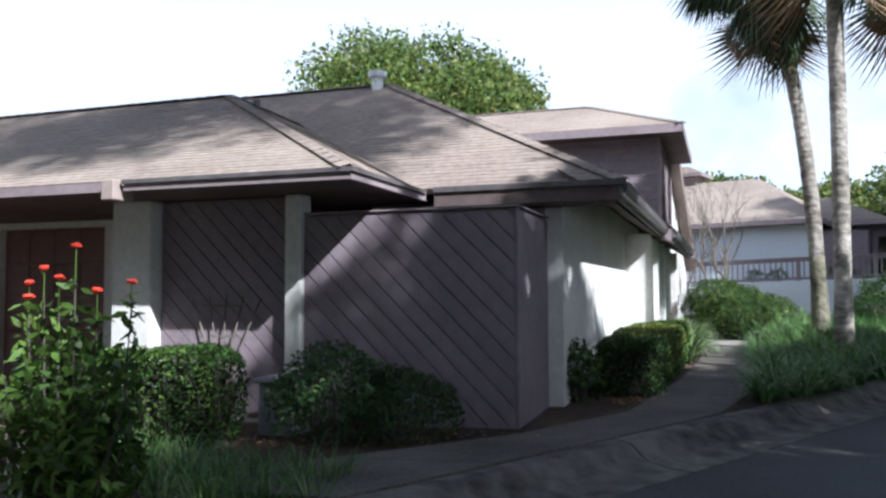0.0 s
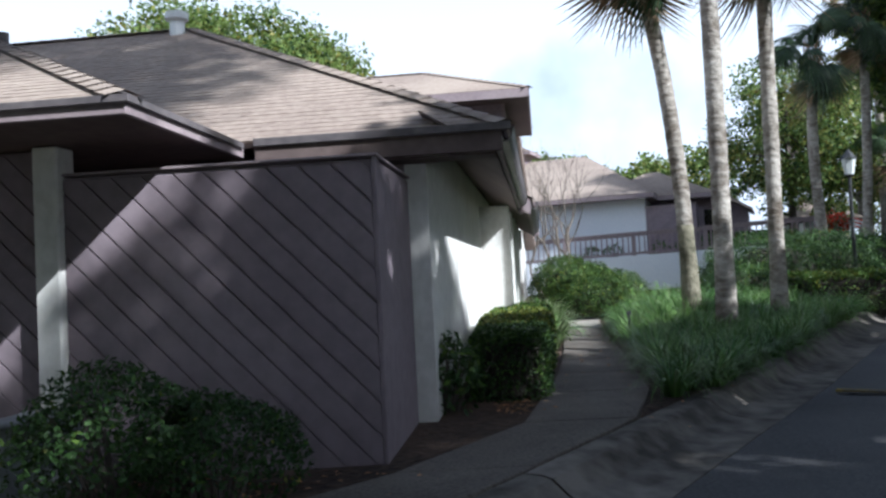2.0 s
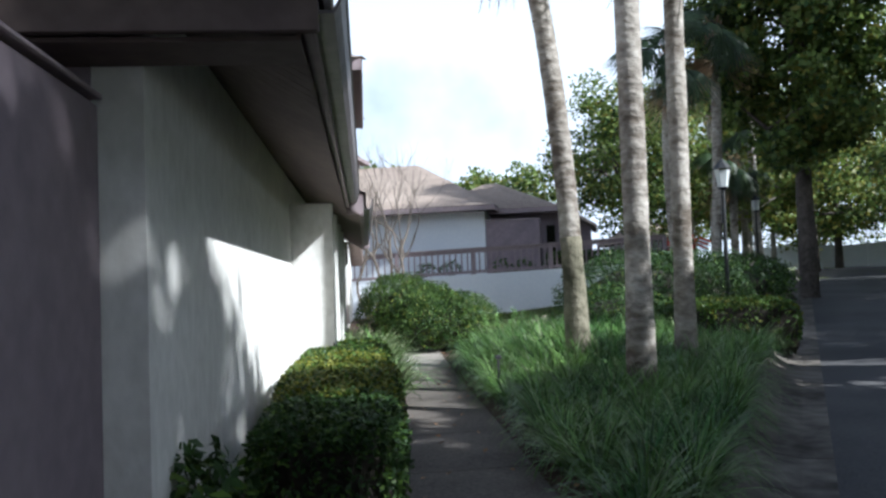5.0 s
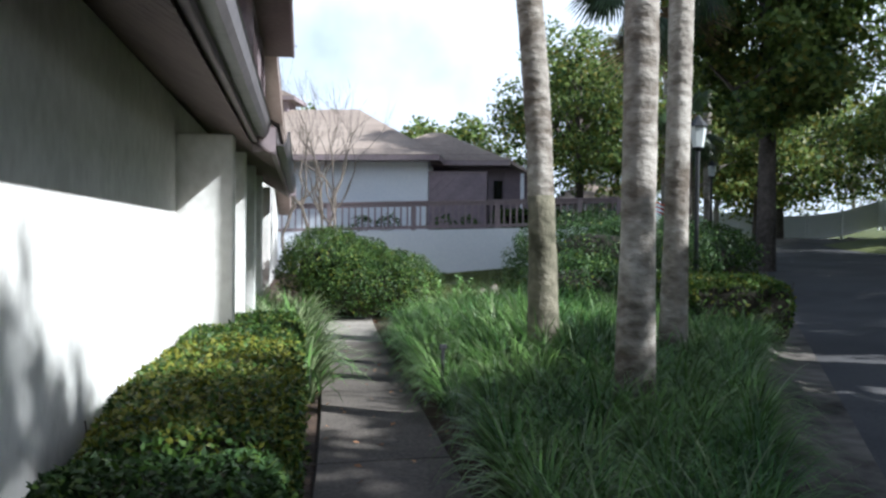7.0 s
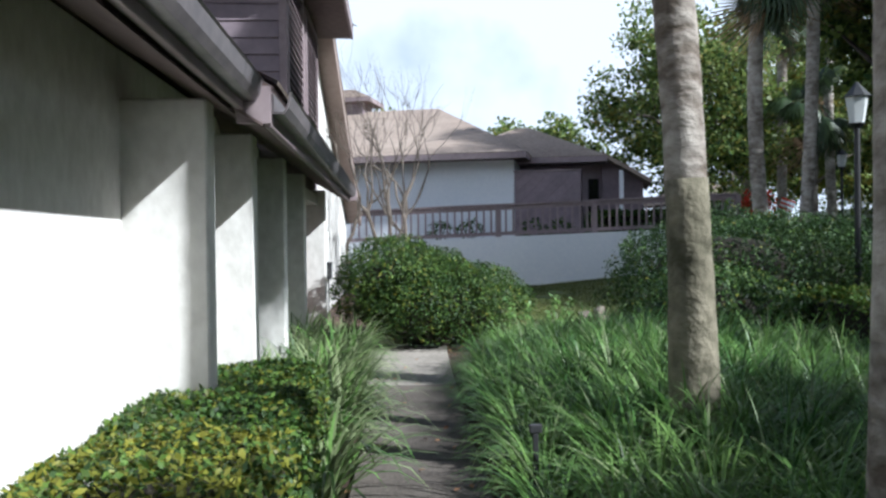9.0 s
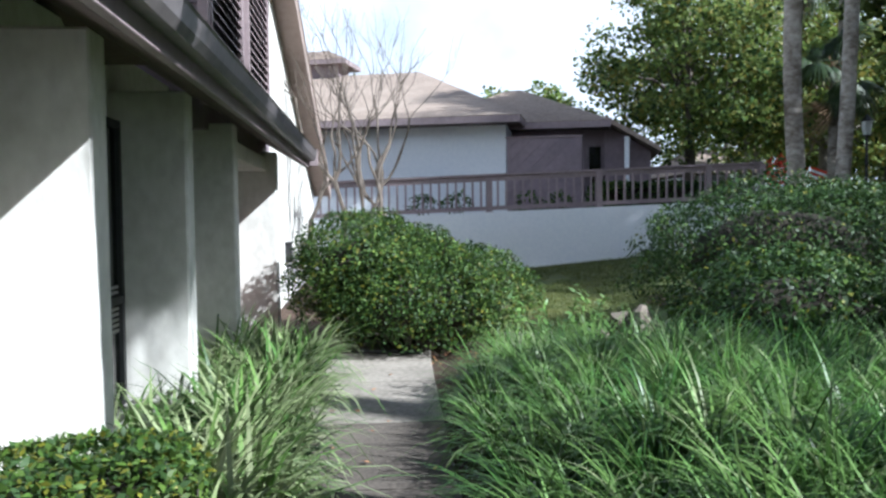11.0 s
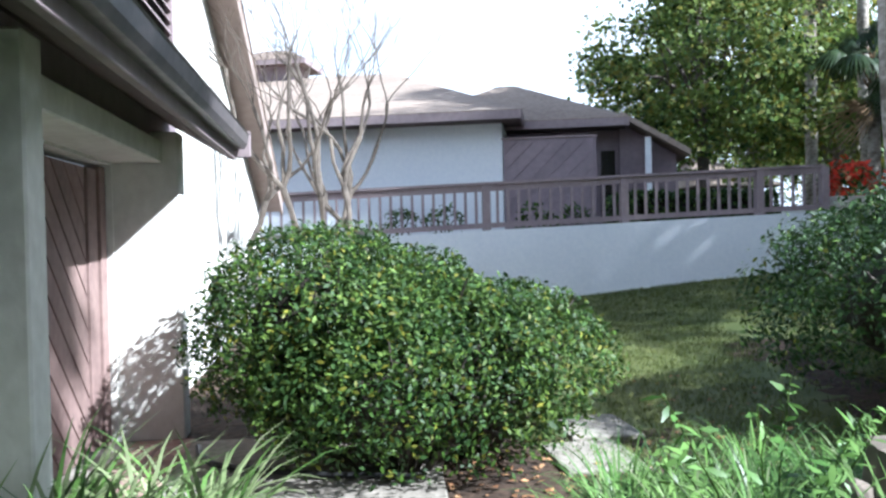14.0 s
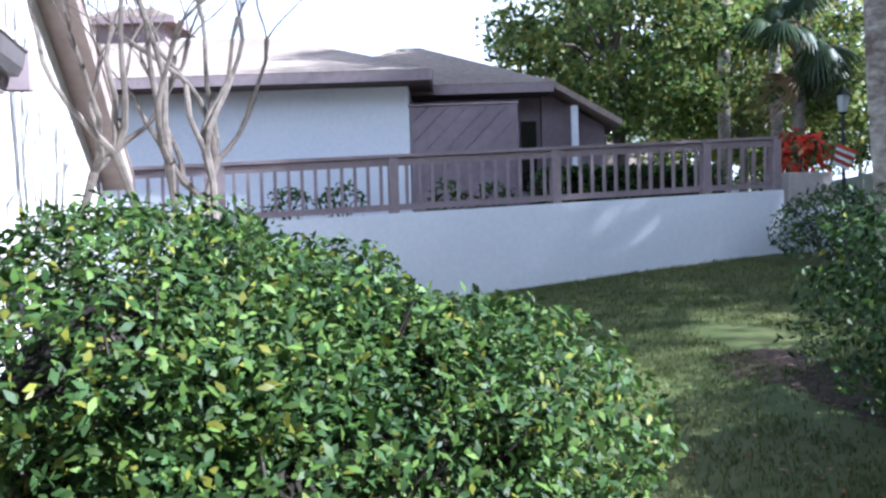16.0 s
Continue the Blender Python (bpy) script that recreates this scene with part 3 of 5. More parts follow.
for a, b in ((20.30, 22.05), (22.40, 24.2)):
    pan = part("louvre_frame", boxes((UX - 0.03, UX + 0.04, a, a + 0.08, 2.8, 4.95), (UX - 0.03, UX + 0.04, b - 0.08, b, 2.8, 4.95), (UX - 0.03, UX + 0.04, a + 0.08, b - 0.08, 4.87, 4.95)), MAUVE_TRIM, upper)
    part("louvre_back", boxes((UX - 0.032, UX - 0.027, a + 0.08, b - 0.08, 2.8, 4.87)), METAL_DARK, upper)
    z = 2.86
    while z < 4.83:
        vs = [(UX - 0.02, yy, z + 0.075 + t) for t in (0, 0.014) for yy in (a + 0.08, b - 0.08)] + [(UX + 0.035, yy, z + t) for t in (0, 0.014) for yy in (a + 0.08, b - 0.08)]
        part("slat", (vs, [(0, 1, 3, 2), (4, 6, 7, 5), (2, 3, 7, 6), (0, 4, 5, 1)]), MAUVE_TRIM, pan)
        z += 0.098
part("corner_board", boxes((UX - 0.06, UX + 0.03, 20.18, 20.295, 2.5, 5.1), bev=0.005), MAUVE_TRIM, upper)
roof_up = structure(new("roof_upper"), "brown-grey shingled hipped roof of the upper storey", "roof")
hip_block(roof_up, -12.0, 0.72, 19.58, 24.85, 5.28, -9.4, -1.9, 22.2, 6.42, 16, 40)
part("fascia", boxes((-12.0, 0.70, 19.56, 19.60, 5.08, 5.27), (0.68, 0.72, 19.605, 24.85, 5.08, 5.27)), MAUVE_TRIM, roof_up)
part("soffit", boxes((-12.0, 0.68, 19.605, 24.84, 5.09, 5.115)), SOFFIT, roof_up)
# white gable wall beyond, under a steep raking board
gable = structure(new("wall_gable"), "sunlit white stucco gable with a steep raking board", "wall")


def gable_x(y):
    return 0.0465 * (y - 24.56)


gp = [(24.56, -0.4), (30.15, -0.4), (30.15, 2.08), (24.56, 5.36)]
gv = [(gable_x(y), y, z) for y, z in gp] + [(gable_x(y) - 0.25, y, z) for y, z in gp]
part("gable_wall", (gv, [(0, 1, 2, 3), (7, 6, 5, 4)] + [(i, i + 4, (i + 1) % 4 + 4, (i + 1) % 4) for i in range(4)]), STUCCO, gable)
for nm, x0, x1, z0, z1, m in (("raking_soffit", 0.002, 0.30, 0.0, 0.05, TAN_BOARD), ("raking_board", 0.302, 0.345, -0.06, 0.16, TAN_BOARD), ("raking_roof", -0.5, 0.36, 0.162, 0.20, SHINGLE)):
    rv = [(gable_x(y) + x, y, z + dz) for y, z in ((30.30, 1.99), (24.56, 5.37)) for x, dz in ((x0, z0), (x1, z0), (x1, z1), (x0, z1))]
    part(nm, (rv, [(3, 2, 1, 0), (4, 5, 6, 7), (0, 1, 5, 4), (1, 2, 6, 5), (2, 3, 7, 6), (3, 0, 4, 7)]), m, gable)

# ---- screen fence of diagonal boards in front ----
fence = tagged(new("screen_fence"), "tall mauve fence of diagonal boards, patched with sun", "fence")
fence.location = (-1.5, 7.5, -0.19)
FXR, FXL, FY = -0.36, -2.775, 7.5
part("core", boxes((FXL, FXR - 0.02, FY + 0.012, FY + 0.07, -0.10, 2.12)), MAUVE, fence)
diagonal_boards(fence, MAUVE, (FXL, FXR - 0.035, -0.14, 2.10), 0.170, 0.015, lambda u, v, d: (u, FY + 0.012 - d, v), 0.022)
part("corner_post", boxes((FXR - 0.034, FXR, FY - 0.014, FY + 0.09, -0.19, 2.13), bev=0.006), MAUVE, fence)
part("side_panel", boxes((FXR - 0.05, FXR - 0.004, FY + 0.092, 8.94, -0.19, 2.11), bev=0.004), MAUVE, fence)
part("cap_rail", boxes((FXL, FXR + 0.02, FY - 0.03, FY + 0.09, 2.132, 2.155), bev=0.006), MAUVE_TRIM, fence)
part("cap_rail", boxes((FXR - 0.08, FXR + 0.02, FY + 0.092, 8.93, 2.128, 2.152), bev=0.006), MAUVE_TRIM, fence)

# ---- porch and garage front ----
porch = structure(new("wall_porch"), "recessed mauve porch wall between white stucco piers", "wall")
part("porch_wall", boxes((-4.72, -2.99, 7.60, 7.75, -0.4, 2.36)), MAUVE, porch)
part("pier", boxes((-2.98, -2.78, 7.42, 7.66, -0.4, 2.36), bev=0.012), STUCCO, porch)
part("pier_front", boxes((-5.28, -4.73, 7.38, 7.74, -0.4, 2.36), bev=0.012), STUCCO, porch)
part("side_wall", boxes((-5.26, -5.10, 7.742, 9.29, -0.4, 2.36)), STUCCO, porch)
# pale sunlit concrete chosen to lighten the dark porch
part("porch_floor", boxes((-5.3, -2.75, 7.30, 7.60, -0.4, -0.13)), PALE_CONCRETE, porch)
diagonal_boards(porch, MAUVE, (-4.72, -2.99, -0.08, 2.34), 0.170, 0.015, lambda u, v, d: (u, 7.598 - d, v), 0.02)
garage = structure(new("wall_garage"), "white stucco garage front with brown door", "wall")
part("header", boxes((-16, -6.30, 9.30, 9.5, 2.28, 2.60)), STUCCO, garage)
part("pier", boxes((-9.7, -9.12, 9.30, 9.5, -0.4, 2.278)), STUCCO, garage)
part("pier", boxes((-7.10, -6.30, 9.302, 9.5, -0.4, 2.278)), STUCCO, garage)
part("end_wall", boxes((-16, -9.702, 9.304, 9.5, -0.4, 2.278)), STUCCO, garage)
door = structure(new("door_garage"), "dull brown panelled garage door", "garage door")
part("door_back", boxes((-9.12, -7.1, 9.42, 9.46, -0.3, 2.279)), BROWN_DOOR, door)
for k in range(5):
    for j in range(4):
        part("panel", boxes((-9.08 + j * 0.495, -8.63 + j * 0.495, 9.40, 9.425, -0.28 + k * 0.51, 0.20 + k * 0.51), bev=0.01), BROWN_DOOR, door)
roof_p = structure(new("roof_porch"), "hipped porch roof of sun-dappled shingles", "roof")
hip_block(roof_p, -16.0, -1.75, 6.55, 14.7, 2.47, -12.0, -5.8, 10.62, 4.42, 38, 64)
part("fascia", boxes((-4.40, -1.74, 6.52, 6.56, 2.355, 2.46), (-1.78, -1.74, 6.565, 8.56, 2.355, 2.46), bev=0.004), MAUVE_TRIM, roof_p)
part("drip_edge", boxes((-4.40, -1.71, 6.49, 6.518, 2.43, 2.475), (-1.738, -1.71, 6.52, 8.5, 2.43, 2.475)), GUTTER, roof_p)
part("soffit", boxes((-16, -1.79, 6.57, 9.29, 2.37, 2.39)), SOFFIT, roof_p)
part("fascia", boxes((-16, -4.62, 6.53, 6.56, 2.36, 2.46)), MAUVE_TRIM, roof_p)
part("rafter_end", boxes((-4.60, -4.44, 6.42, 6.75, 2.26, 2.475), bev=0.01), TAN_BOARD, roof_p)
# trellis leaning on the porch wall
tre = tagged(new("fan_trellis"), "weathered grey fan trellis leaning on the porch wall", "trellis")
tre.location = (-3.8, 7.45, -0.13)
for k in range(5):
    a = (k - 2) * 0.15
    bm = tube(bmesh.new(), [(-3.8 + a * 0.3, 7.44, -0.13), (-3.8 + a * 0.5, 7.48, 0.5), (-3.8 + a * 1.5, 7.54, 1.27 - 0.2 * abs(a))], [0.011, 0.011, 0.008], 5)
    part("rib", bm, WOODCUT, tre)
part("crossbar", boxes((-4.09, -3.51, 7.515, 7.528, 1.12, 1.145)), WOODCUT, tre)
part("crossbar", boxes((-3.97, -3.63, 7.488, 7.50, 0.78, 0.80)), WOODCUT, tre)
# vents on the roof
vent = tagged(thing("roof_vent", (-4.4, 13.2, 5.1), "small pale metal roof vent with a cowl", "roof vent"))
part("cowl", tube(bmesh.new(), [(-4.4, 13.2, 4.95), (-4.4, 13.2, 5.22), (-4.4, 13.2, 5.24), (-4.4, 13.2, 5.34), (-4.4, 13.2, 5.37)], [0.11, 0.11, 0.17, 0.17, 0.05], 12), PVC, vent)
flue = tagged(thing("vent_pipe", (-6.6, 12.2, 5.0), "short grey plumbing vent pipe on the roof", "vent pipe"))
part("pipe", tube(bmesh.new(), [(-4.9, 9.9, 3.5), (-4.9, 9.9, 4.12)], [0.06, 0.06], 10), GUTTER, flue)
flue.location = (-4.9, 9.9, 3.7)
flue.children[0].matrix_parent_inverse = Matrix.Translation((4.9, -9.9, -3.7))
# low white planter pier at the porch steps, its shade painted in as grey
pier = tagged(thing("planter_pier", (-2.72, 7.05, -0.2), "short stucco pier with flat cap, coloured grey for deep shade", "pier"))
part("shaft", boxes((-2.93, -2.51, 6.82, 7.22, -0.3, 0.36), bev=0.015), GREY_STUCCO, pier)
part("cap", boxes((-2.97, -2.47, 6.78, 7.26, 0.362, 0.41), bev=0.012), GREY_STUCCO, pier)

# ---- far house, deck rail and retaining wall ----
ret = structure(new("wall_retaining"), "long white stucco retaining wall", "wall")


def rail_y(x):
    return 30.94 + 0.067 * (4.05 - x)


def rail_top(x):
    return 2.34 + 0.034 * (min(x, 10.1) - 0.4)


xsx = [-4 + i * 1.18 for i in range(13)]
for a, b in zip(xsx, xsx[1:]):
    vs = []
    for x in (a, b):
        y = rail_y(x)
        vs += [(x, y, -0.5), (x, y, rail_top(x) - 0.84), (x, y + 0.3, rail_top(x) - 0.84), (x, y + 0.3, -0.5)]
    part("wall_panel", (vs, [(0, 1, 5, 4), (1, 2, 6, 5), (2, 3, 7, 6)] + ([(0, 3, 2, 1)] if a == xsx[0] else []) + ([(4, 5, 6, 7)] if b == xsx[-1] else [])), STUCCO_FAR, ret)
deck = structure(new("ground_upper"), "planted bed behind the rail", "ground")
part("bed", boxes((-4, 10.1, 31.3, 40, 0.2, 1.5)), MULCH, deck)
rail = tagged(new("deck_rail"), "long mauve wooden railing on the white wall", "railing")
rail.location = (4, 30.9, 1.6)


def oblique(x0, x1, f0, f1, y0, y1):
    """A bar along the rail between x0 and x1, between two heights under its top line."""
    vs = []
    for x in (x0, x1):
        y = rail_y(x)
        t = rail_top(x)
        vs += [(x, y + y0, t + f0), (x, y + y1, t + f0), (x, y + y1, t + f1), (x, y + y0, t + f1)]
    return vs, [(0, 1, 2, 3)[::-1], (4, 5, 6, 7), (0, 1, 5, 4), (1, 2, 6, 5), (2, 3, 7, 6), (3, 0, 4, 7)]


POSTS = [-0.8, 1.65, 4.05, 6.48, 8.91, 10.10]
for p, q in zip(POSTS, POSTS[1:]):
    part("top_rail", oblique(p, q, -0.045, 0.0, 0.04, 0.20), MAUVE_TRIM, rail)
    part("upper_rail", oblique(p + 0.06, q - 0.06, -0.16, -0.05, 0.09, 0.13), MAUVE_TRIM, rail)
    part("bottom_rail", oblique(p + 0.06, q - 0.06, -0.80, -0.71, 0.09, 0.13), MAUVE_TRIM, rail)
    n = round((q - p) / 0.185)
    for i in range(1, n):
        x = p + (q - p) * i / n
        part("baluster", oblique(x - 0.022, x + 0.022, -0.72, -0.13, 0.055, 0.088), MAUVE_TRIM, rail)
for p in POSTS:
    part("post", oblique(p - 0.065, p + 0.065, -0.838, -0.047, 0.05, 0.19), MAUVE_TRIM, rail)

farh = structure(new("wall_far_house"), "single-storey white house with mauve board screen", "house")


def fw(u, z, d=0.0):
    """Along the far house's front: u metres to the right of its white corner, d metres in front."""
    ax = Vector((0.964, -0.266))
    out = Vector((-0.266, -0.964))
    p = Vector((4.77, 33.10)) + ax * u + out * d
    return (p.x, p.y, z)


def fbox(u0, u1, z0, z1, d0, d1):
    vs = [fw(u, z, d) for z in (z0, z1) for u, d in ((u0, d0), (u1, d0), (u1, d1), (u0, d1))]
    return vs, [(0, 3, 2, 1), (4, 5, 6, 7), (0, 1, 5, 4), (1, 2, 6, 5), (2, 3, 7, 6), (3, 0, 4, 7)]


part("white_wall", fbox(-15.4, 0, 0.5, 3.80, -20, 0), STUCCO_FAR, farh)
part("mauve_wall", fbox(0.01, 2.38, 0.5, 3.74, -4.6, -1.4), MAUVE, farh)
for u0, u1, z0, z1 in ((2.0, 2.3, 2.0, 3.3),):
    part("window", fbox(u0, u1, z0, z1, -1.45, -1.39), GLASS_DARK, farh)
part("side_window", fbox(-5.25, -4.85, 2.3, 3.4, 0.0, 0.03), GLASS_DARK, farh)
wing = [(2.39, 0.5), (3.55, 0.5), (3.55, 3.16), (2.39, 3.86)]
wv = [fw(u, z, d) for d in (-1.3, -4.0) for u, z in wing]
part("wing_wall", (wv, [(0, 1, 2, 3), (7, 6, 5, 4)] + [(i, i + 4, (i + 1) % 4 + 4, (i + 1) % 4) for i in range(4)]), MAUVE, farh)
rv = [fw(u, z + dz, d) for u, z in ((2.40, 3.90), (3.75, 3.09)) for dz, d in ((0.0, -0.7), (0.0, -4.2), (0.12, -4.2), (0.12, -0.7))]
part("wing_roof", (rv, [(0, 1, 2, 3), (7, 6, 5, 4), (0, 4, 5, 1), (1, 5, 6, 2), (2, 6, 7, 3), (3, 7, 4, 0)]), SHINGLE, farh)
part("wing_column", fbox(2.88, 3.0, 0.5, 3.50, -1.0, -0.88), STUCCO_FAR, farh)
scr = tagged(new("board_screen"), "mauve diagonal-board screen beside the far house", "fence")
scr.location = fw(0.9, 1.5, 0)
part("core", fbox(0.02, 1.80, 1.4, 3.44, -0.06, 0.0), MAUVE, scr)
diagonal_boards(scr, MAUVE, (0.02, 1.80, 1.45, 3.44), 0.24, 0.02, lambda u, v, d: fw(u, v, d + 0.001), 0.02, slope=1.0)
part("side_panel", fbox(1.80, 1.84, 1.4, 3.46, -0.9, 0.02), MAUVE, scr)
part("cap_rail", fbox(-0.01, 1.86, 3.445, 3.48, -0.08, 0.05), MAUVE_TRIM, scr)


def far_hip(ua, ub, da, db, ez, ridge, label):
    """Hipped roof over the far house in its own axes, d measured forward; ridge is (u0, u1, d, z)."""
    r = structure(new("roof_far_house"), label, "roof")
    A, B, C, D = fw(ua, ez, da), fw(ub, ez, da), fw(ub, ez, db), fw(ua, ez, db)
    r0, r1 = fw(ridge[0], ridge[3], ridge[2]), fw(ridge[1], ridge[3], ridge[2])
    for q in ((A, B, r0, r1), (B, C, r1, r1), (C, D, r1, r0), (D, A, r0, r0)):
        course_plane(r, *q, 22, 30)
        slab_plane(r, [q[0], q[1], q[3]] + ([q[2]] if q[2] != q[3] else []), 0.05, SOFFIT)
    part("fascia", fbox(ua, ub, ez - 0.17, ez - 0.01, da - 0.04, da), MAUVE_TRIM, r)
    part("fascia", fbox(ub - 0.04, ub, ez - 0.17, ez - 0.01, db, da - 0.045), MAUVE_TRIM, r)
    part("soffit", fbox(ua, ub - 0.045, ez - 0.16, ez - 0.14, db, da - 0.045), SOFFIT, r)
    return r


far_hip(-16, 0.42, 0.65, -20.8, 3.95, (-12, -4.3, -10.1, 7.0), "broad shingled hip roof, sunlit tan")
far_hip(-2.6, 2.55, -0.65, -5.9, 3.90, (-0.3, 0.1, -3.2, 5.1), "smaller shingled hip roof in shade")
part("gablet", fbox(-9.3, -7.3, 6.5, 7.42, -10.7, -9.4), MAUVE, farh)
far_hip(-9.7, -6.9, -9.0, -11.1, 7.44, (-8.7, -7.9, -10.05, 7.95), "small raised shingled roof cap")
# a second house lower down the road
near_h = structure(new("wall_second_house"), "pale house with low grey roof half hidden by palms", "house")
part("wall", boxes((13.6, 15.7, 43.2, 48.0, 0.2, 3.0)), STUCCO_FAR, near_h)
part("window", boxes((14.1, 15.0, 43.16, 43.24, 1.7, 2.7)), GLASS_DARK, near_h)
roof_n = structure(new("roof_second_house"), "low pale grey shingled roof", "roof")
hip_block(roof_n, 13.1, 16.2, 42.7, 48.5, 3.05, 14.4, 14.9, 45.6, 4.2, 12, 20)

# ---- plants ----
rng = np.random.default_rng(7)


def fast_mesh(name, verts, quads, material, parent=None, label="", mats=None):
    me = bpy.data.meshes.new(name)
    nv, nq = len(verts), len(quads)
    me.vertices.add(nv)
    me.vertices.foreach_set("co", np.asarray(verts, dtype=np.float32).ravel())
    me.loops.add(nq * 4)
    me.loops.foreach_set("vertex_index", np.asarray(quads, dtype=np.int32).ravel())
    me.polygons.add(nq)
    me.polygons.foreach_set("loop_start", np.arange(nq, dtype=np.int32) * 4)
    for m in (material if isinstance(material, (list, tuple)) else [material]):
        me.materials.append(m)
    if mats is not None:
        me.polygons.foreach_set("material_index", np.asarray(mats, dtype=np.int32))
    me.update(calc_edges=True)
    ob = new(name, me)
    if parent is not None:
        settle(ob, parent)
    if label:
        tagged(ob, label)
    return ob


def leaves(points, outward, size, aspect=0.5, spread=0.9, round_tip=False):
    """Folded leaf blades at the points, facing roughly outward. Returns vertices and quads."""
    n = len(points)
    d = outward + rng.normal(0, spread, (n, 3))
    d /= np.linalg.norm(d, axis=1)[:, None] + 1e-9
    r = rng.normal(0, 1, (n, 3))
    a = np.cross(d, r)
    a /= np.linalg.norm(a, axis=1)[:, None] + 1e-9
    b = np.cross(d, a)
    L = size * rng.uniform(0.65, 1.35, n)[:, None]
    W = L * aspect
    if round_tip:
        rows = []
        for t, w in ((0.0, 0.10), (0.48, 0.5), (1.0, 0.09)):
            fold = d * W * (0.16 if t == 0.48 else 0.0)
            rows += [points + a * L * t + b * W * w + fold, points + a * L * t - b * W * w + fold]
        v = np.stack(rows, 1).reshape(-1, 3)
        k = np.arange(n)[:, None] * 6
        return v, np.concatenate([k + np.array([[0, 1, 3, 2]]), k + np.array([[2, 3, 5, 4]])])
    base = points
    tip = points + a * L
    l = points + a * L * 0.5 + b * W * 0.5 + d * W * 0.18
    rr = points + a * L * 0.5 - b * W * 0.5 + d * W * 0.18
    v = np.stack([base, l, tip, rr], 1).reshape(-1, 3)
    q = np.arange(n * 4).reshape(n, 4)
    return v, q


def lumps(p, scale, amount):
    return np.array([1 + amount * noise.noise(Vector(x) * scale) for x in p])


def ellipsoid_points(n, c, r, inner=0.70, flat=-0.9, lump=0.22, scale=2.1):
    d = rng.normal(0, 1, (int(n * 1.6), 3))
    d /= np.linalg.norm(d, axis=1)[:, None]
    d = d[d[:, 2] > flat][:n]
    k = (inner + (1.03 - inner) * np.sqrt(rng.random(len(d)))) * lumps(d * np.array(r) + np.array(c), scale, lump)
    p = np.array(c) + d * np.array(r) * k[:, None]
    return p, d / np.array(r)


def hedge_points(n, x0, x1, y0, y1, z0, z1, inner=0.8, power=5.0):
    """Points in the outer skin of a clipped, slightly rounded hedge."""
    c = np.array([(x0 + x1) / 2, (y0 + y1) / 2, (z0 + z1) / 2])
    r = np.array([(x1 - x0) / 2, (y1 - y0) / 2, (z1 - z0) / 2])
    face = rng.random(n)
    areas = np.array([r[1] * r[2], r[0] * r[2], r[0] * r[1] * 1.2])
    areas /= areas.sum()
    p = rng.uniform(-1, 1, (n, 3))
    nrm = np.zeros((n, 3))
    k0, k1 = areas[0], areas[0] + areas[1]
    s = np.where(rng.random(n) < 0.5, -1.0, 1.0)
    depth = 1 - (1 - rng.random(n) ** 0.5) * 0.35
    for ax, m in ((0, face < k0), (1, (face >= k0) & (face < k1)), (2, face >= k1)):
        sg = s if ax < 2 else np.ones(n)
        p[m, ax] = (sg * depth)[m]
        nrm[m, ax] = sg[m]
    nn = (np.abs(p) ** power).sum(1) ** (1 / power)
    p = p / np.maximum(nn, 1)[:, None] * np.minimum(nn, 1)[:, None] ** 0
    q = c + p * r
    w = np.array([0.07 * noise.noise(Vector(x) * 2.3) for x in q])
    q = q + nrm * w[:, None]
    return q, nrm


def twigs(c, r, n, base_z, material, parent, count_up=3):
    bm = bmesh.new()
    for _ in range(n):
        a = rng.uniform(0, 2 * math.pi)
        p0 = Vector((c[0] + 0.25 * r[0] * math.cos(a) * rng.random(), c[1] + 0.25 * r[1] * math.sin(a) * rng.random(), base_z))
        p2 = Vector((c[0] + r[0] * 0.8 * math.cos(a), c[1] + r[1] * 0.8 * math.sin(a), c[2] + r[2] * rng.uniform(-0.4, 0.75)))
        p1 = p0.lerp(p2, 0.5) + Vector((0, 0, 0.12))
        tube(bm, [p0, p1, p2], [0.018, 0.012, 0.005], 5, cap=False)
    return tagged(part("branch_mass", bm, material, parent), kind="stuff")


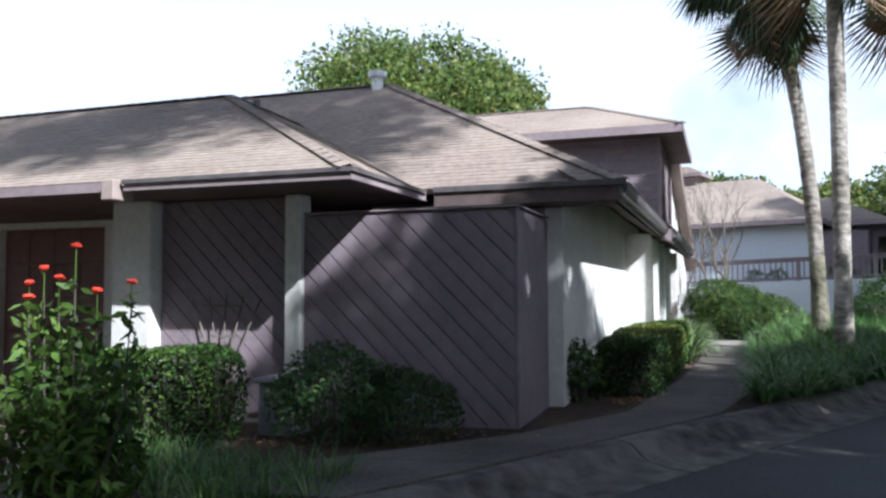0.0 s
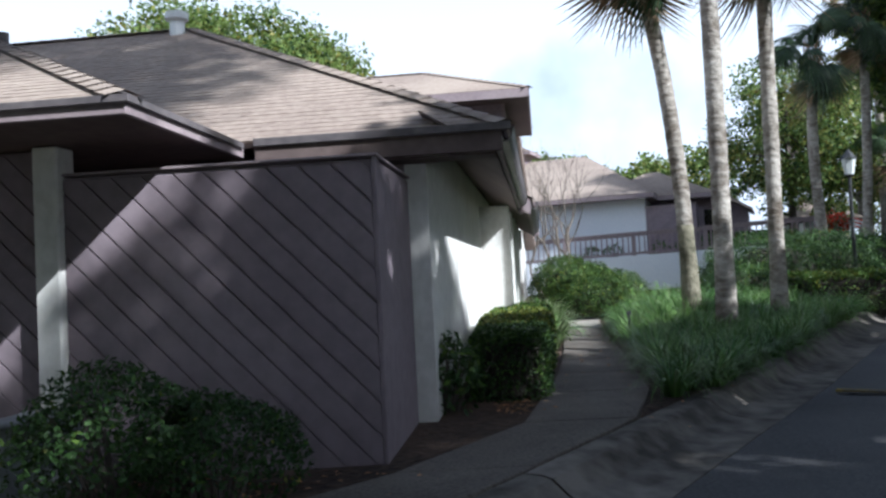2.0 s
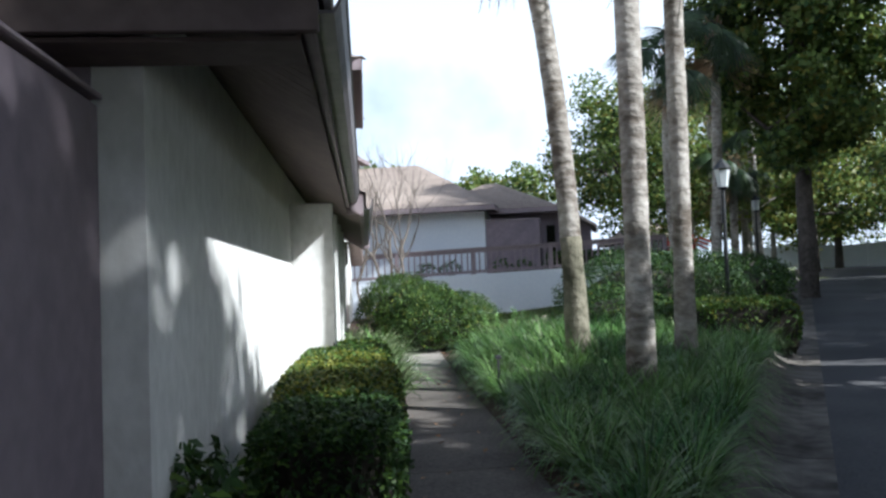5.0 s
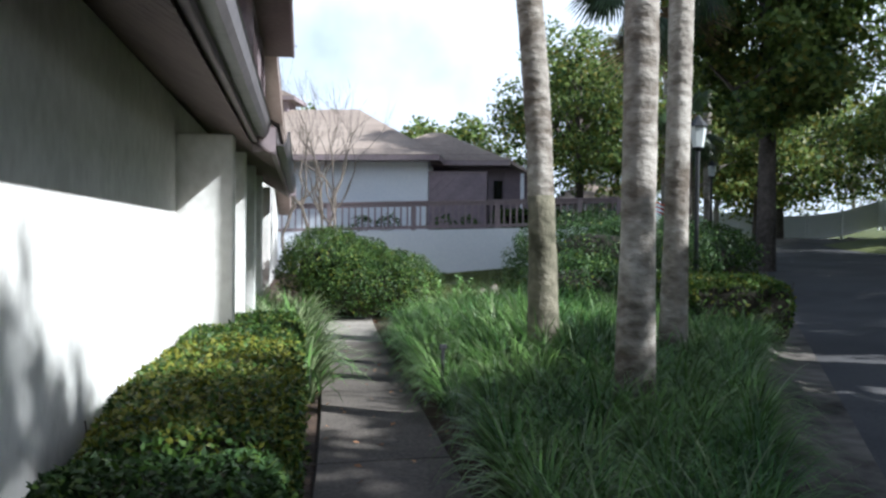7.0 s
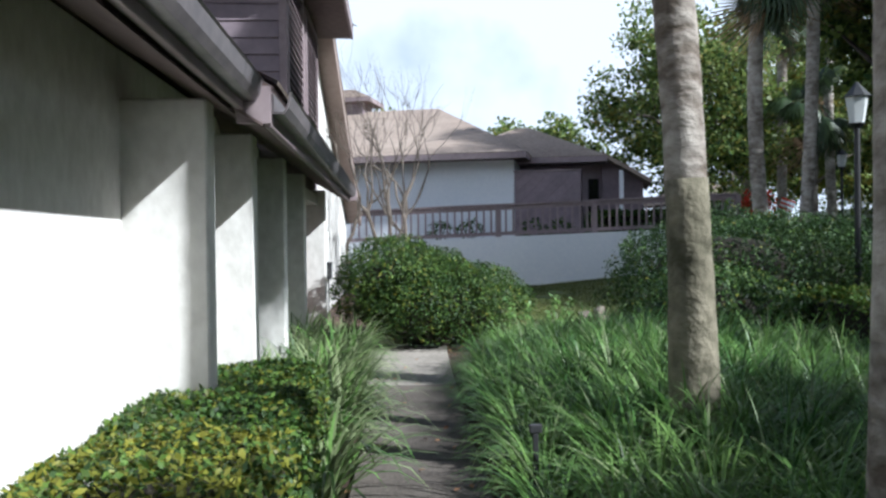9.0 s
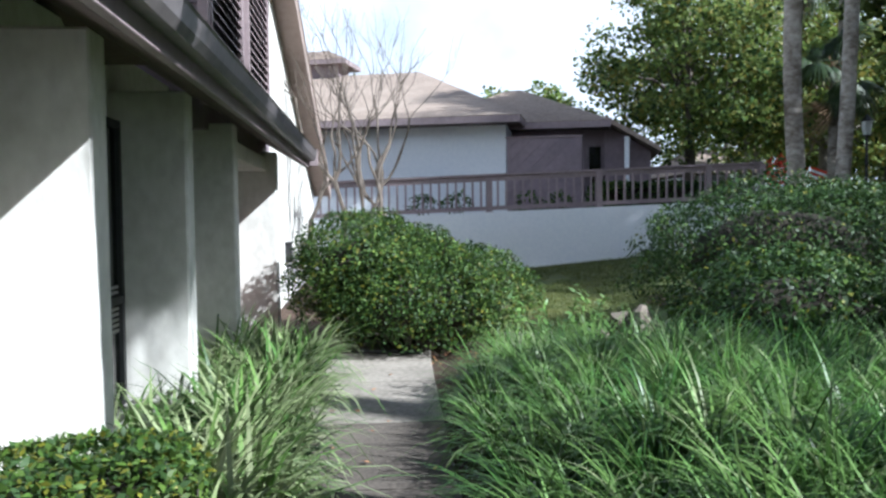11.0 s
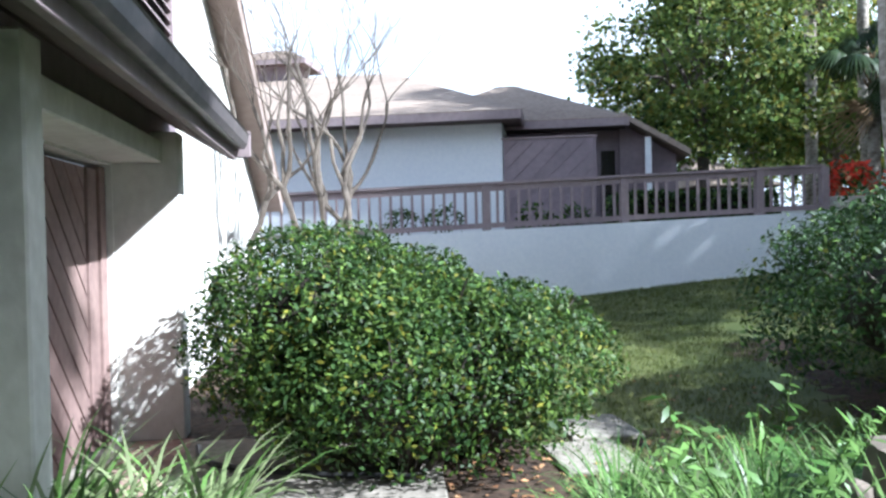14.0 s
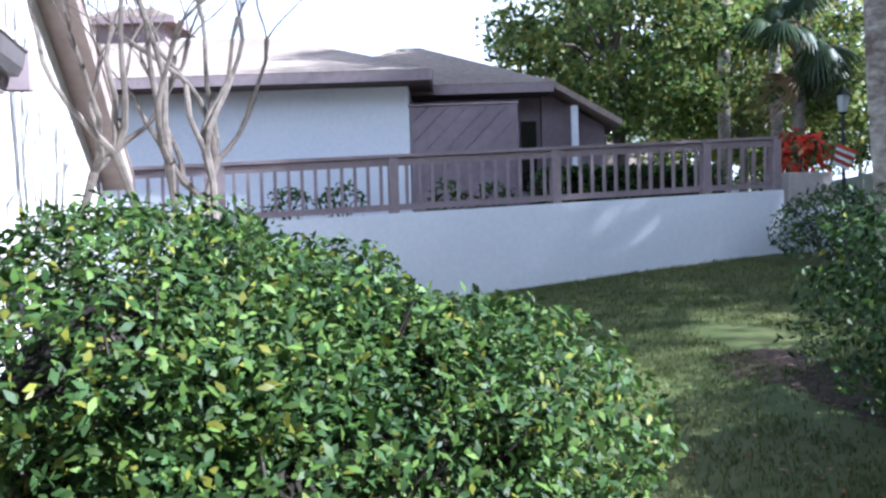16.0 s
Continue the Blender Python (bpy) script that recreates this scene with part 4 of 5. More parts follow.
def bush(name, label, blobs, n, size, mats, weights, base_z, aspect=0.5, twig=24, group=""):
    """A shrub of leafy blobs [(centre, radii)], its twigs reaching the ground."""
    c0 = blobs[0][0]
    ob = thing(name, (c0[0], c0[1], base_z), label, "shrub", group)
    vol = [r[0] * r[1] + r[1] * r[2] + r[0] * r[2] for _, r in blobs]
    vs, qs, off = [], [], 0
    for (c, r), v in zip(blobs, vol):
        p, d = ellipsoid_points(int(n * v / sum(vol)), c, r, flat=-0.62 if min(r) > 0.6 else -0.9)
        gaps = np.array([noise.noise(Vector(x) * 5.5) + 0.6 * noise.noise(Vector(x) * 12) for x in p])
        # gaps and thinner lower leaves bare the dark core
        keep = (gaps > -0.38 + 0.25 * rng.random(len(p))) & (p[:, 2] > base_z + 0.05) & (rng.random(len(p)) < (p[:, 2] - base_z - 0.05) / (0.45 + 0.45 * (min(r) > 0.7)) + 0.05)
        a, q = leaves(p[keep], d[keep] / np.linalg.norm(d[keep], axis=1)[:, None] + np.array([0, 0, 0.35]), size, aspect, round_tip=True)
        vs.append(a)
        qs.append(q + off)
        off += len(a)
    vs, qs = np.concatenate(vs), np.concatenate(qs)
    pick = rng.choice(len(mats), size=len(vs) // 6, p=weights)
    idx = pick[qs[:, 0] // 6]
    tagged(fast_mesh("leaves", vs, qs, mats, ob, mats=idx), kind="stuff")
    for c, r in blobs:
        twigs(c, r, twig, base_z - 0.03, BARK, ob)
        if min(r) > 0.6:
            # solid core, painted dark for the shade within the leaves
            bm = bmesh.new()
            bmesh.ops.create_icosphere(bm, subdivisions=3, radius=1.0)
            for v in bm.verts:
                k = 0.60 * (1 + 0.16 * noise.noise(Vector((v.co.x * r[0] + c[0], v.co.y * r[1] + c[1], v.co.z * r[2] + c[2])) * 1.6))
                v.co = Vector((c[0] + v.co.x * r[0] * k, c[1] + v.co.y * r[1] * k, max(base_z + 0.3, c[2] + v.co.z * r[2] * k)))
            part("inner_core", bm, CORE_SHADE, ob, "near-black solid core standing for the shade inside the shrub", smooth=True)
    return ob


def hedge(name, label, dims, n, size, mats, weights, yellow_from=None, power=5.0):
    x0, x1, y0, y1, z0, z1 = dims
    ob = thing(name, ((x0 + x1) / 2, (y0 + y1) / 2, z0), label, "hedge")
    p, d = hedge_points(n, *dims, power=power)
    v, q = leaves(p, d + np.array([0, 0, 0.4]), size, 0.55, round_tip=True)
    idx = rng.choice(len(mats), size=len(p), p=weights)
    if yellow_from is not None:
        top = (p[:, 2] > z0 + (z1 - z0) * 0.62) & (p[:, 1] > yellow_from)
        idx = np.where(top & (p[:, 1] < yellow_from + 3.0) & (rng.random(len(p)) < 0.40), len(mats) - 1, idx)
    tagged(fast_mesh("leaves", v, q, mats, ob, mats=np.tile(idx, 2)), kind="stuff")
    bm = bmesh.new()
    for _ in range(int(30 * (x1 - x0 + y1 - y0))):
        a = Vector((rng.uniform(x0 + 0.1, x1 - 0.1), rng.uniform(y0 + 0.1, y1 - 0.1), z0 - 0.05))
        b = Vector((min(x1 - 0.05, max(x0 + 0.05, a.x + rng.normal(0, 0.15))), min(y1 - 0.05, max(y0 + 0.05, a.y + rng.normal(0, 0.15))), z0 + (z1 - z0) * rng.uniform(0.6, 0.95)))
        tube(bm, [a, a.lerp(b, 0.5) + Vector((rng.normal(0, 0.03), rng.normal(0, 0.03), 0)), b], [0.013, 0.009, 0.004], 4, cap=False)
    tagged(part("branch_mass", bm, BARK, ob), kind="stuff")
    # dark box filling the hedge with painted shade
    part("inner_core", boxes((x0 + 0.16, x1 - 0.16, y0 + 0.16, y1 - 0.16, z0, z1 - 0.14), bev=0.08), CORE_SHADE, ob)
    return ob


def blades(base, length, width, lean, heading=None, seg=4):
    """Arching strap leaves from the base points."""
    n = len(base)
    az = rng.uniform(0, 2 * math.pi, n) if heading is None else heading
    L = length * rng.uniform(0.65, 1.2, n)
    start = rng.uniform(0.05, 0.55, n)
    bend = lean * rng.uniform(0.5, 1.8, n)
    dirs = np.stack([np.cos(az), np.sin(az), np.zeros(n)], 1)
    side = np.stack([-np.sin(az), np.cos(az), np.zeros(n)], 1)
    rows = []
    c = base
    for k in range(seg + 1):
        t = k / seg
        w = width * (1 - t ** 2.5) * (0.7 + 0.6 * min(t * 3, 1) * 0.5) + 0.0006
        rows.append(c - side * (w / 2))
        rows.append(c + side * (w / 2))
        a = np.minimum(start + bend * ((k + 0.5) / seg) ** 1.3, 2.6)
        c = c + (dirs * np.sin(a)[:, None] + np.array([0, 0, 1.0]) * np.cos(a)[:, None]) * (L / seg)[:, None]
    v = np.stack(rows, 1)
    m = 2 * (seg + 1)
    quads = []
    for k in range(seg):
        quads.append(np.stack([np.arange(n) * m + 2 * k, np.arange(n) * m + 2 * k + 1, np.arange(n) * m + 2 * k + 3, np.arange(n) * m + 2 * k + 2], 1))
    return v.reshape(-1, 3), np.concatenate(quads)


def tufts(name, label, spots, per, length, width, lean, mats, weights, radius=0.07):
    """A bed of strap-leaved tufts as one uncountable mass."""
    spots = np.asarray(spots)
    base = np.repeat(spots, per, axis=0)
    az = rng.uniform(0, 2 * math.pi, len(base))
    base = base + np.stack([np.cos(az), np.sin(az), np.zeros(len(az))], 1) * (radius * np.sqrt(rng.random(len(az))))[:, None]
    v, q = blades(base, length, width, lean, az + rng.normal(0, 0.5, len(az)), 5)
    n = len(base)
    idx = rng.choice(len(mats), size=n, p=weights)
    ob = fast_mesh(name, v, q, mats, mats=np.tile(idx, 5))
    return tagged(ob, label, "ground cover", kind="stuff")


# clipped hedge along the house wall, and the darker shrub at its head
hedge("hedge", "low clipped hedge with yellow-green tips against white wall", (-0.08, 0.92, 11.0, 16.7, -0.05, 0.70), 34000, 0.036, [LEAF, LEAF_DARK, LEAF_YELLOW], [0.52, 0.34, 0.14], 11.3)
# the head's shade is put into its leaf mix, mostly dark green
hedge("hedge", "head of the clipped hedge by the fence, darker leaves standing for shade", (0.0, 0.86, 9.75, 11.1, -0.08, 0.68), 11000, 0.036, [LEAF_DARK, LEAF], [0.7, 0.3])
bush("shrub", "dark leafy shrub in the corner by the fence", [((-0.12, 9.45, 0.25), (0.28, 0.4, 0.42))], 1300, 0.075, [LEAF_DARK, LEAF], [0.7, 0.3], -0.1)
# broad clipped shrub where the walk ends
bush("rounded_shrub", "large rounded glossy green shrub with yellow leaves", [((1.35, 23.05, 0.78), (0.88, 1.2, 0.82)), ((2.35, 22.85, 0.52), (1.08, 1.15, 0.76)), ((1.9, 22.4, 0.5), (1.05, 0.85, 0.66)), ((1.9, 23.0, 0.70), (0.95, 1.1, 0.76))], 95000, 0.043, [LEAF, LEAF_DARK, LEAF_YELLOW], [0.46, 0.48, 0.06], -0.03, 0.48, 30)
# rounded shrubs at the other side of the grass
bush("rounded_shrub", "tall dark rounded shrub beside the lawn", [((6.35, 22.5, 0.95), (1.7, 1.8, 1.0)), ((7.9, 23.8, 1.0), (1.5, 1.6, 0.95))], 52000, 0.050, [LEAF, LEAF_DARK, LEAF_YELLOW], [0.16, 0.82, 0.02], 0.1, 0.5, 26)
bush("rounded_shrub", "dark green shrub mound beside the stump", [((4.9, 19.5, 0.62), (0.95, 1.1, 0.62)), ((5.6, 20.3, 0.55), (0.8, 0.9, 0.61))], 24000, 0.05, [LEAF, LEAF_DARK, LEAF_YELLOW], [0.22, 0.75, 0.03], 0.05, 0.5, 20)
hedge("hedge", "bright clipped hedge beside the kerb", (5.6, 7.3, 17.2, 19.6, 0.15, 0.98), 9000, 0.055, [LEAF, LEAF_YELLOW], [0.8, 0.2], power=3.5)
bush("rounded_shrub", "dark clipped shrub near the far kerb", [((9.6, 25.2, 1.0), (1.5, 1.8, 0.75)), ((11.3, 28.0, 1.2), (1.3, 1.7, 0.7))], 12000, 0.08, [LEAF_DARK, LEAF], [0.6, 0.4], 0.4, 0.5, 16)
bush("rounded_shrub", "low dark shrub at the end of the white wall", [((10.3, 29.6, 1.2), (0.95, 0.7, 0.6))], 3500, 0.09, [LEAF_DARK, LEAF], [0.6, 0.4], 0.7, 0.35, 12)
# front planting
hedge("hedge", "clipped hedge with bare stems in front of porch", (-4.7, -2.85, 6.05, 6.62, -0.2, 0.74), 10000, 0.042, [LEAF, LEAF_DARK], [0.6, 0.4])
# nearly all dark leaves, putting the shade by the fence into colour
bush("rounded_shrub", "low rounded shrub against the fence, leaves darkened for shade", [((-1.95, 6.62, 0.24), (0.62, 0.48, 0.52)), ((-1.30, 6.7, 0.12), (0.58, 0.45, 0.45))], 15000, 0.042, [LEAF_DARK, LEAF, LEAF_YELLOW], [0.93, 0.06, 0.01], -0.19, 0.5, 14)

# tall shrub with red flower heads near the start
fl = thing("flowering_shrub", (-2.3, 3.6, -0.2), "leafy green shrub with small red flower heads", "shrub")
vs, qs, off = [], [], 0
HEADS = [(-2.25, 3.6, 1.56), (-2.62, 3.6, 1.33), (-2.06, 3.58, 1.28), (-1.82, 3.6, 1.33), (-2.40, 3.5, 1.42), (-2.33, 3.55, 1.36), (-2.52, 3.5, 1.24)]
tips = [Vector(h) - Vector((0, 0, 0.10)) for h in HEADS]
for i in range(40):
    a, rr = rng.uniform(0, 2 * math.pi), math.sqrt(rng.random())
    tips.append(Vector((-2.32 + 0.50 * rr * math.cos(a), 3.62 + 0.42 * rr * math.sin(a), rng.uniform(0.35, 1.22) - 0.30 * rr)))
for i, p2 in enumerate(tips):
    p0 = Vector((-2.3 + (p2.x + 2.3) * 0.25, 3.62 + (p2.y - 3.62) * 0.25, -0.22))
    p1 = p0.lerp(p2, 0.55) + Vector(((p2.x + 2.3) * 0.25, (p2.y - 3.62) * 0.25, 0.05))
    part("stem", tube(bmesh.new(), [p0, p1, p2], [0.009, 0.007, 0.003], 5, cap=False), BARK, fl)
    n = 70
    k = rng.random(n) ** 0.75
    pts = np.array([tuple(p0.lerp(p1, t * 2) if t < 0.5 else p1.lerp(p2, t * 2 - 1)) for t in k]) + rng.normal(0, 0.03, (n, 3))
    out = np.tile(np.array([[(p2.x + 2.3), (p2.y - 3.7), 0.55]]), (n, 1))
    v, q = leaves(pts, out, 0.095, 0.40, round_tip=True)
    vs.append(v)
    qs.append(q + off)
    off += len(v)
tagged(fast_mesh("leaves", np.concatenate(vs), np.concatenate(qs), [LEAF], fl), kind="stuff")
for h in HEADS:
    p = Vector(h)
    st = part("stalk", tube(bmesh.new(), [p - Vector((0, 0, 0.2)), p], [0.004, 0.003], 5), LEAF, fl)
    bm = bmesh.new()
    bmesh.ops.create_icosphere(bm, subdivisions=2, radius=0.032)
    for v in bm.verts:
        v.co = Vector((v.co.x, v.co.y, v.co.z * 0.55)) * (1 + 0.55 * noise.noise(v.co * 60 + p * 7)) + p + Vector((0, 0, 0.02))
    part("flower_head", bm, RED, st)

# strap-leaved ground cover: the bed between walk and road, and pale tufts by the wall


def right_of_walk(y):
    for (ya, la, ra), (yb, lb, rb) in zip(WALK, WALK[1:]):
        if ya <= y <= yb:
            return ra + (rb - ra) * (y - ya) / (yb - ya)
    return 2.0


bed = []
for _ in range(9000):
    y = rng.uniform(9.6, 21.2)
    x = rng.uniform(1.9, 6.6)
    u, s = lateral(x, y)
    lim = right_of_walk(y) + 0.24 if y < 19.5 else 2.35 + 0.3 * (y - 19.5)
    if y > 18.5 and x > 4.4 or (x - 4.9) ** 2 + (y - 19.5) ** 2 < 0.7:
        continue
    if x < lim or u > -0.16 or any((x - a) ** 2 + (y - b) ** 2 < 0.085 for a, b in [(px, py) for px, py, _ in bed[-500:]]):
        continue
    if (x - 3.75) ** 2 + (y - 19.8) ** 2 < 0.36 or (x - 3.05) ** 2 + (y - 19.85) ** 2 < 0.06:
        continue
    bed.append((x, y, land(x, y) - 0.02))
tufts("liriope_bed", "dense dark green strap-leaved ground cover around the palms", bed, 150, 0.62, 0.014, 1.55, [BLADE, BLADE_PALE], [0.88, 0.12])
pale = [(rng.uniform(0.02, 0.92), rng.uniform(16.75, 20.9), -0.04) for _ in range(75)]
pale += [(rng.uniform(0.55, 0.98), rng.uniform(15.2, 17.0), -0.04) for _ in range(14)]
tufts("pale_tufts", "arching pale-edged strap-leaved tufts along the wall", pale, 44, 0.82, 0.030, 1.6, [BLADE_PALE, BLADE], [0.62, 0.38])
front = [(rng.uniform(-3.2, -0.9), rng.uniform(4.0, 5.2), -0.2) for _ in range(60)]
tufts("front_tufts", "loose grassy tufts beside the front walk", front, 26, 0.42, 0.01, 0.9, [BLADE, BLADE_PALE], [0.8, 0.2])
lawn_spots = []
for _ in range(30000):
    x, y = rng.uniform(2.3, 9.5), rng.uniform(20.2, 30.7)
    u, s = lateral(x, y)
    if u > -2.3 or 4.7 < x - 0.16 * (y - 20) < 5.6 and 19 < y < 25 and rng.random() < 0.7 or (y < 23 and x < 2.9):
        continue
    if noise.noise(Vector((x * 0.7, y * 0.7, 3.1))) < -0.5:
        continue
    lawn_spots.append((x, y, land(x, y) - 0.01))
lawn_spots = np.array(lawn_spots)
v, q = blades(np.repeat(lawn_spots, 3, axis=0) + rng.normal(0, 0.03, (len(lawn_spots) * 3, 3)) * np.array([1, 1, 0]), 0.075, 0.008, 0.9, seg=2)
tagged(fast_mesh("lawn_grass", v, q, [LAWN_BLADE]), "short sunlit lawn grass with thin patches", "grass", kind="stuff")
# fallen leaves
spots = [(rng.uniform(0.3, 0.75), rng.uniform(9.1, 9.8)) for _ in range(90)] + [(rng.uniform(0.9, 3.5), rng.uniform(21.6, 22.6)) for _ in range(260)] + [(rng.uniform(3.4, 5.2), rng.uniform(20.5, 25)) for _ in range(120)] + [(rng.uniform(-3, 0.2), rng.uniform(6.3, 7.3)) for _ in range(160)] + [(rng.uniform(0.5, 3.0), rng.uniform(8, 21)) for _ in range(140)]
pts = np.array([(x, y, max(land(x, y), path_z(y) + 0.032 if 0.6 < x < 1.95 and y < 21.5 else -9) + 0.012) for x, y in spots])
v, q = leaves(pts, np.tile(np.array([[0, 0, 2.5]]), (len(pts), 1)), 0.06, 0.55, 0.5)
tagged(fast_mesh("fallen_leaves", v, q, [LITTER]), "scattered dry reddish-brown fallen leaves", "leaf litter", kind="stuff")

# meter box on the gable, bed edging and a loose slab beside the shrub
meter = thing("utility_box", (gable_x(26.4) + 0.05, 26.4, 0.9), "small black utility box on the white gable wall", "utility box")
part("case", boxes((gable_x(26.4) - 0.02, gable_x(26.4) + 0.10, 26.32, 26.48, 0.82, 1.12), bev=0.01), METAL_DARK, meter)
part("cap", boxes((gable_x(26.4) - 0.02, gable_x(26.4) + 0.12, 26.30, 26.50, 1.122, 1.15), bev=0.006), METAL_DARK, meter)
part("conduit", tube(bmesh.new(), [(gable_x(26.4) + 0.03, 26.4, 0.0), (gable_x(26.4) + 0.03, 26.4, 0.82)], [0.014, 0.014], 6), METAL_DARK, meter)
edging = thing("bed_edging", (0.85, 22.4, 0.0), "black plastic edging round the mulch bed", "edging")
part("strip", tube(bmesh.new(), [(0.46, 23.1, 0.03), (0.52, 22.8, 0.035), (0.66, 22.55, 0.035), (0.95, 22.36, 0.035), (1.4, 22.16, 0.035), (2.0, 21.98, 0.035)], [0.022] * 6, 6), METAL_DARK, edging)
slab_side = structure(new("pavement_side"), "short pale concrete slab beside the shrub", "pavement")
for (x0, y0, x1, y1) in ((2.9, 22.0, 3.45, 22.75), (3.15, 22.77, 3.7, 23.5)):
    z0 = max(land(x0, y0), land(x1, y1)) + 0.02
    part("slab", boxes((x0, x1, y0, y1, z0 - 0.1, z0), bev=0.008), PALE_CONCRETE, slab_side)

# broken stump with split stubs among the tufts
SZ = land(3.75, 19.9) + 0.06
st = thing("tree_stump", (3.8, 19.9, SZ), "low rotting stump split into pale stubs", "stump")
for dx, dy, h, r in ((-0.30, 0.05, 0.34, 0.06), (-0.12, 0.1, 0.50, 0.085), (0.02, -0.05, 0.56, 0.075), (0.16, 0.1, 0.40, 0.06), (0.33, 0.0, 0.36, 0.07), (0.12, 0.2, 0.44, 0.07), (-0.02, -0.14, 0.30, 0.08)):
    x, y = 3.75 + dx, 19.9 + dy
    part("stub", tube(bmesh.new(), [(x, y, SZ - 0.15), (x + 0.01, y, SZ + h * 0.6), (x + rng.normal(0, 0.025), y + rng.normal(0, 0.025), SZ + h * 0.9), (x + rng.normal(0, 0.03), y + rng.normal(0, 0.03), SZ + h * rng.uniform(0.92, 1.05))], [r * 1.6, r * 1.2, r, r * 0.35], 9), WOODCUT, st)
# upright leafy sprigs beside the stump
sp = thing("leafy_sprig_plant", (3.05, 19.85, land(3.05, 19.85)), "bright upright sprigs with small paired leaves", "plant")
vs, qs, off = [], [], 0
for i in range(11):
    a = i * 2.4
    b0 = Vector((3.05 + 0.12 * math.cos(a), 19.85 + 0.12 * math.sin(a), land(3.05, 19.85) - 0.04))
    tip = b0 + Vector((0.30 * math.cos(a), 0.22 * math.sin(a), rng.uniform(0.55, 0.85)))
    mid = b0.lerp(tip, 0.5) + Vector((-0.06 * math.cos(a), -0.05 * math.sin(a), 0.05))
    part("stem", tube(bmesh.new(), [b0, mid, tip], [0.005, 0.004, 0.002], 5, cap=False), LEAF, sp)
    k = np.repeat(np.linspace(0.3, 1.0, 16), 2)
    pts = np.array([tuple(b0.lerp(mid, t * 2) if t < 0.5 else mid.lerp(tip, t * 2 - 1)) for t in k])
    v, q = leaves(pts, np.tile(np.array([[0.3, -0.3, 1.0]]), (len(pts), 1)), 0.075, 0.32, 0.5, round_tip=True)
    vs.append(v)
    qs.append(q + off)
    off += len(v)
tagged(fast_mesh("leaves", np.concatenate(vs), np.concatenate(qs), [BLADE], sp), kind="stuff")
# black marker stake
stake = thing("marker_stake", (2.1, 14.7, -0.05), "thin black metal marker stake in the bed", "stake")
part("stem", boxes((2.085, 2.115, 14.69, 14.71, -0.1, 0.50), bev=0.003), METAL_DARK, stake)
part("head", boxes((2.065, 2.135, 14.685, 14.715, 0.502, 0.55), bev=0.006), METAL_DARK, stake)


# ---- palms ----
def frond_mesh(name, material, droop, stalk):
    bm = bmesh.new()
    pts = [Vector((stalk * t, 0, 0.25 * t - droop * 0.5 * t * t)) for t in (0, 0.33, 0.66, 1)]
    tube(bm, pts, [0.022, 0.016, 0.013, 0.012], 4, cap=False)
    hub = pts[-1]
    n = 30
    for k in range(n):
        a = radians(-150 + 300 * k / (n - 1))
        L = 0.78 * (0.72 + 0.28 * math.cos(a * 0.5)) * random.uniform(0.9, 1.1)
        d = Vector((math.cos(a), math.sin(a), -0.05 - 0.25 * droop))
        s = Vector((-math.sin(a), math.cos(a), 0.35))
        w = 0.058
        p = [hub + d * (L * t) + Vector((0, 0, -droop * 0.55 * t * t * L - 0.35 * t ** 3 * L)) for t in (0.04, 0.4, 0.75, 1)]
        ws = (w * 0.4, w, w * 0.7, 0.002)
        row = [(bm.verts.new(q - s * x * 0.5), bm.verts.new(q + s * x * 0.5)) for q, x in zip(p, ws)]
        for (a0, b0), (a1, b1) in zip(row, row[1:]):
            bm.faces.new((a0, b0, b1, a1))
    me = bpy.data.meshes.new(name)
    bm.to_mesh(me)
    bm.free()
    me.materials.append(material)
    return me


FRONDS = [frond_mesh("frond", FROND, d, s) for d, s in ((0.35, 0.85), (0.8, 0.95), (1.3, 1.0))]
FROND_BROWN = frond_mesh("frond", FROND_DEAD, 1.7, 1.0)


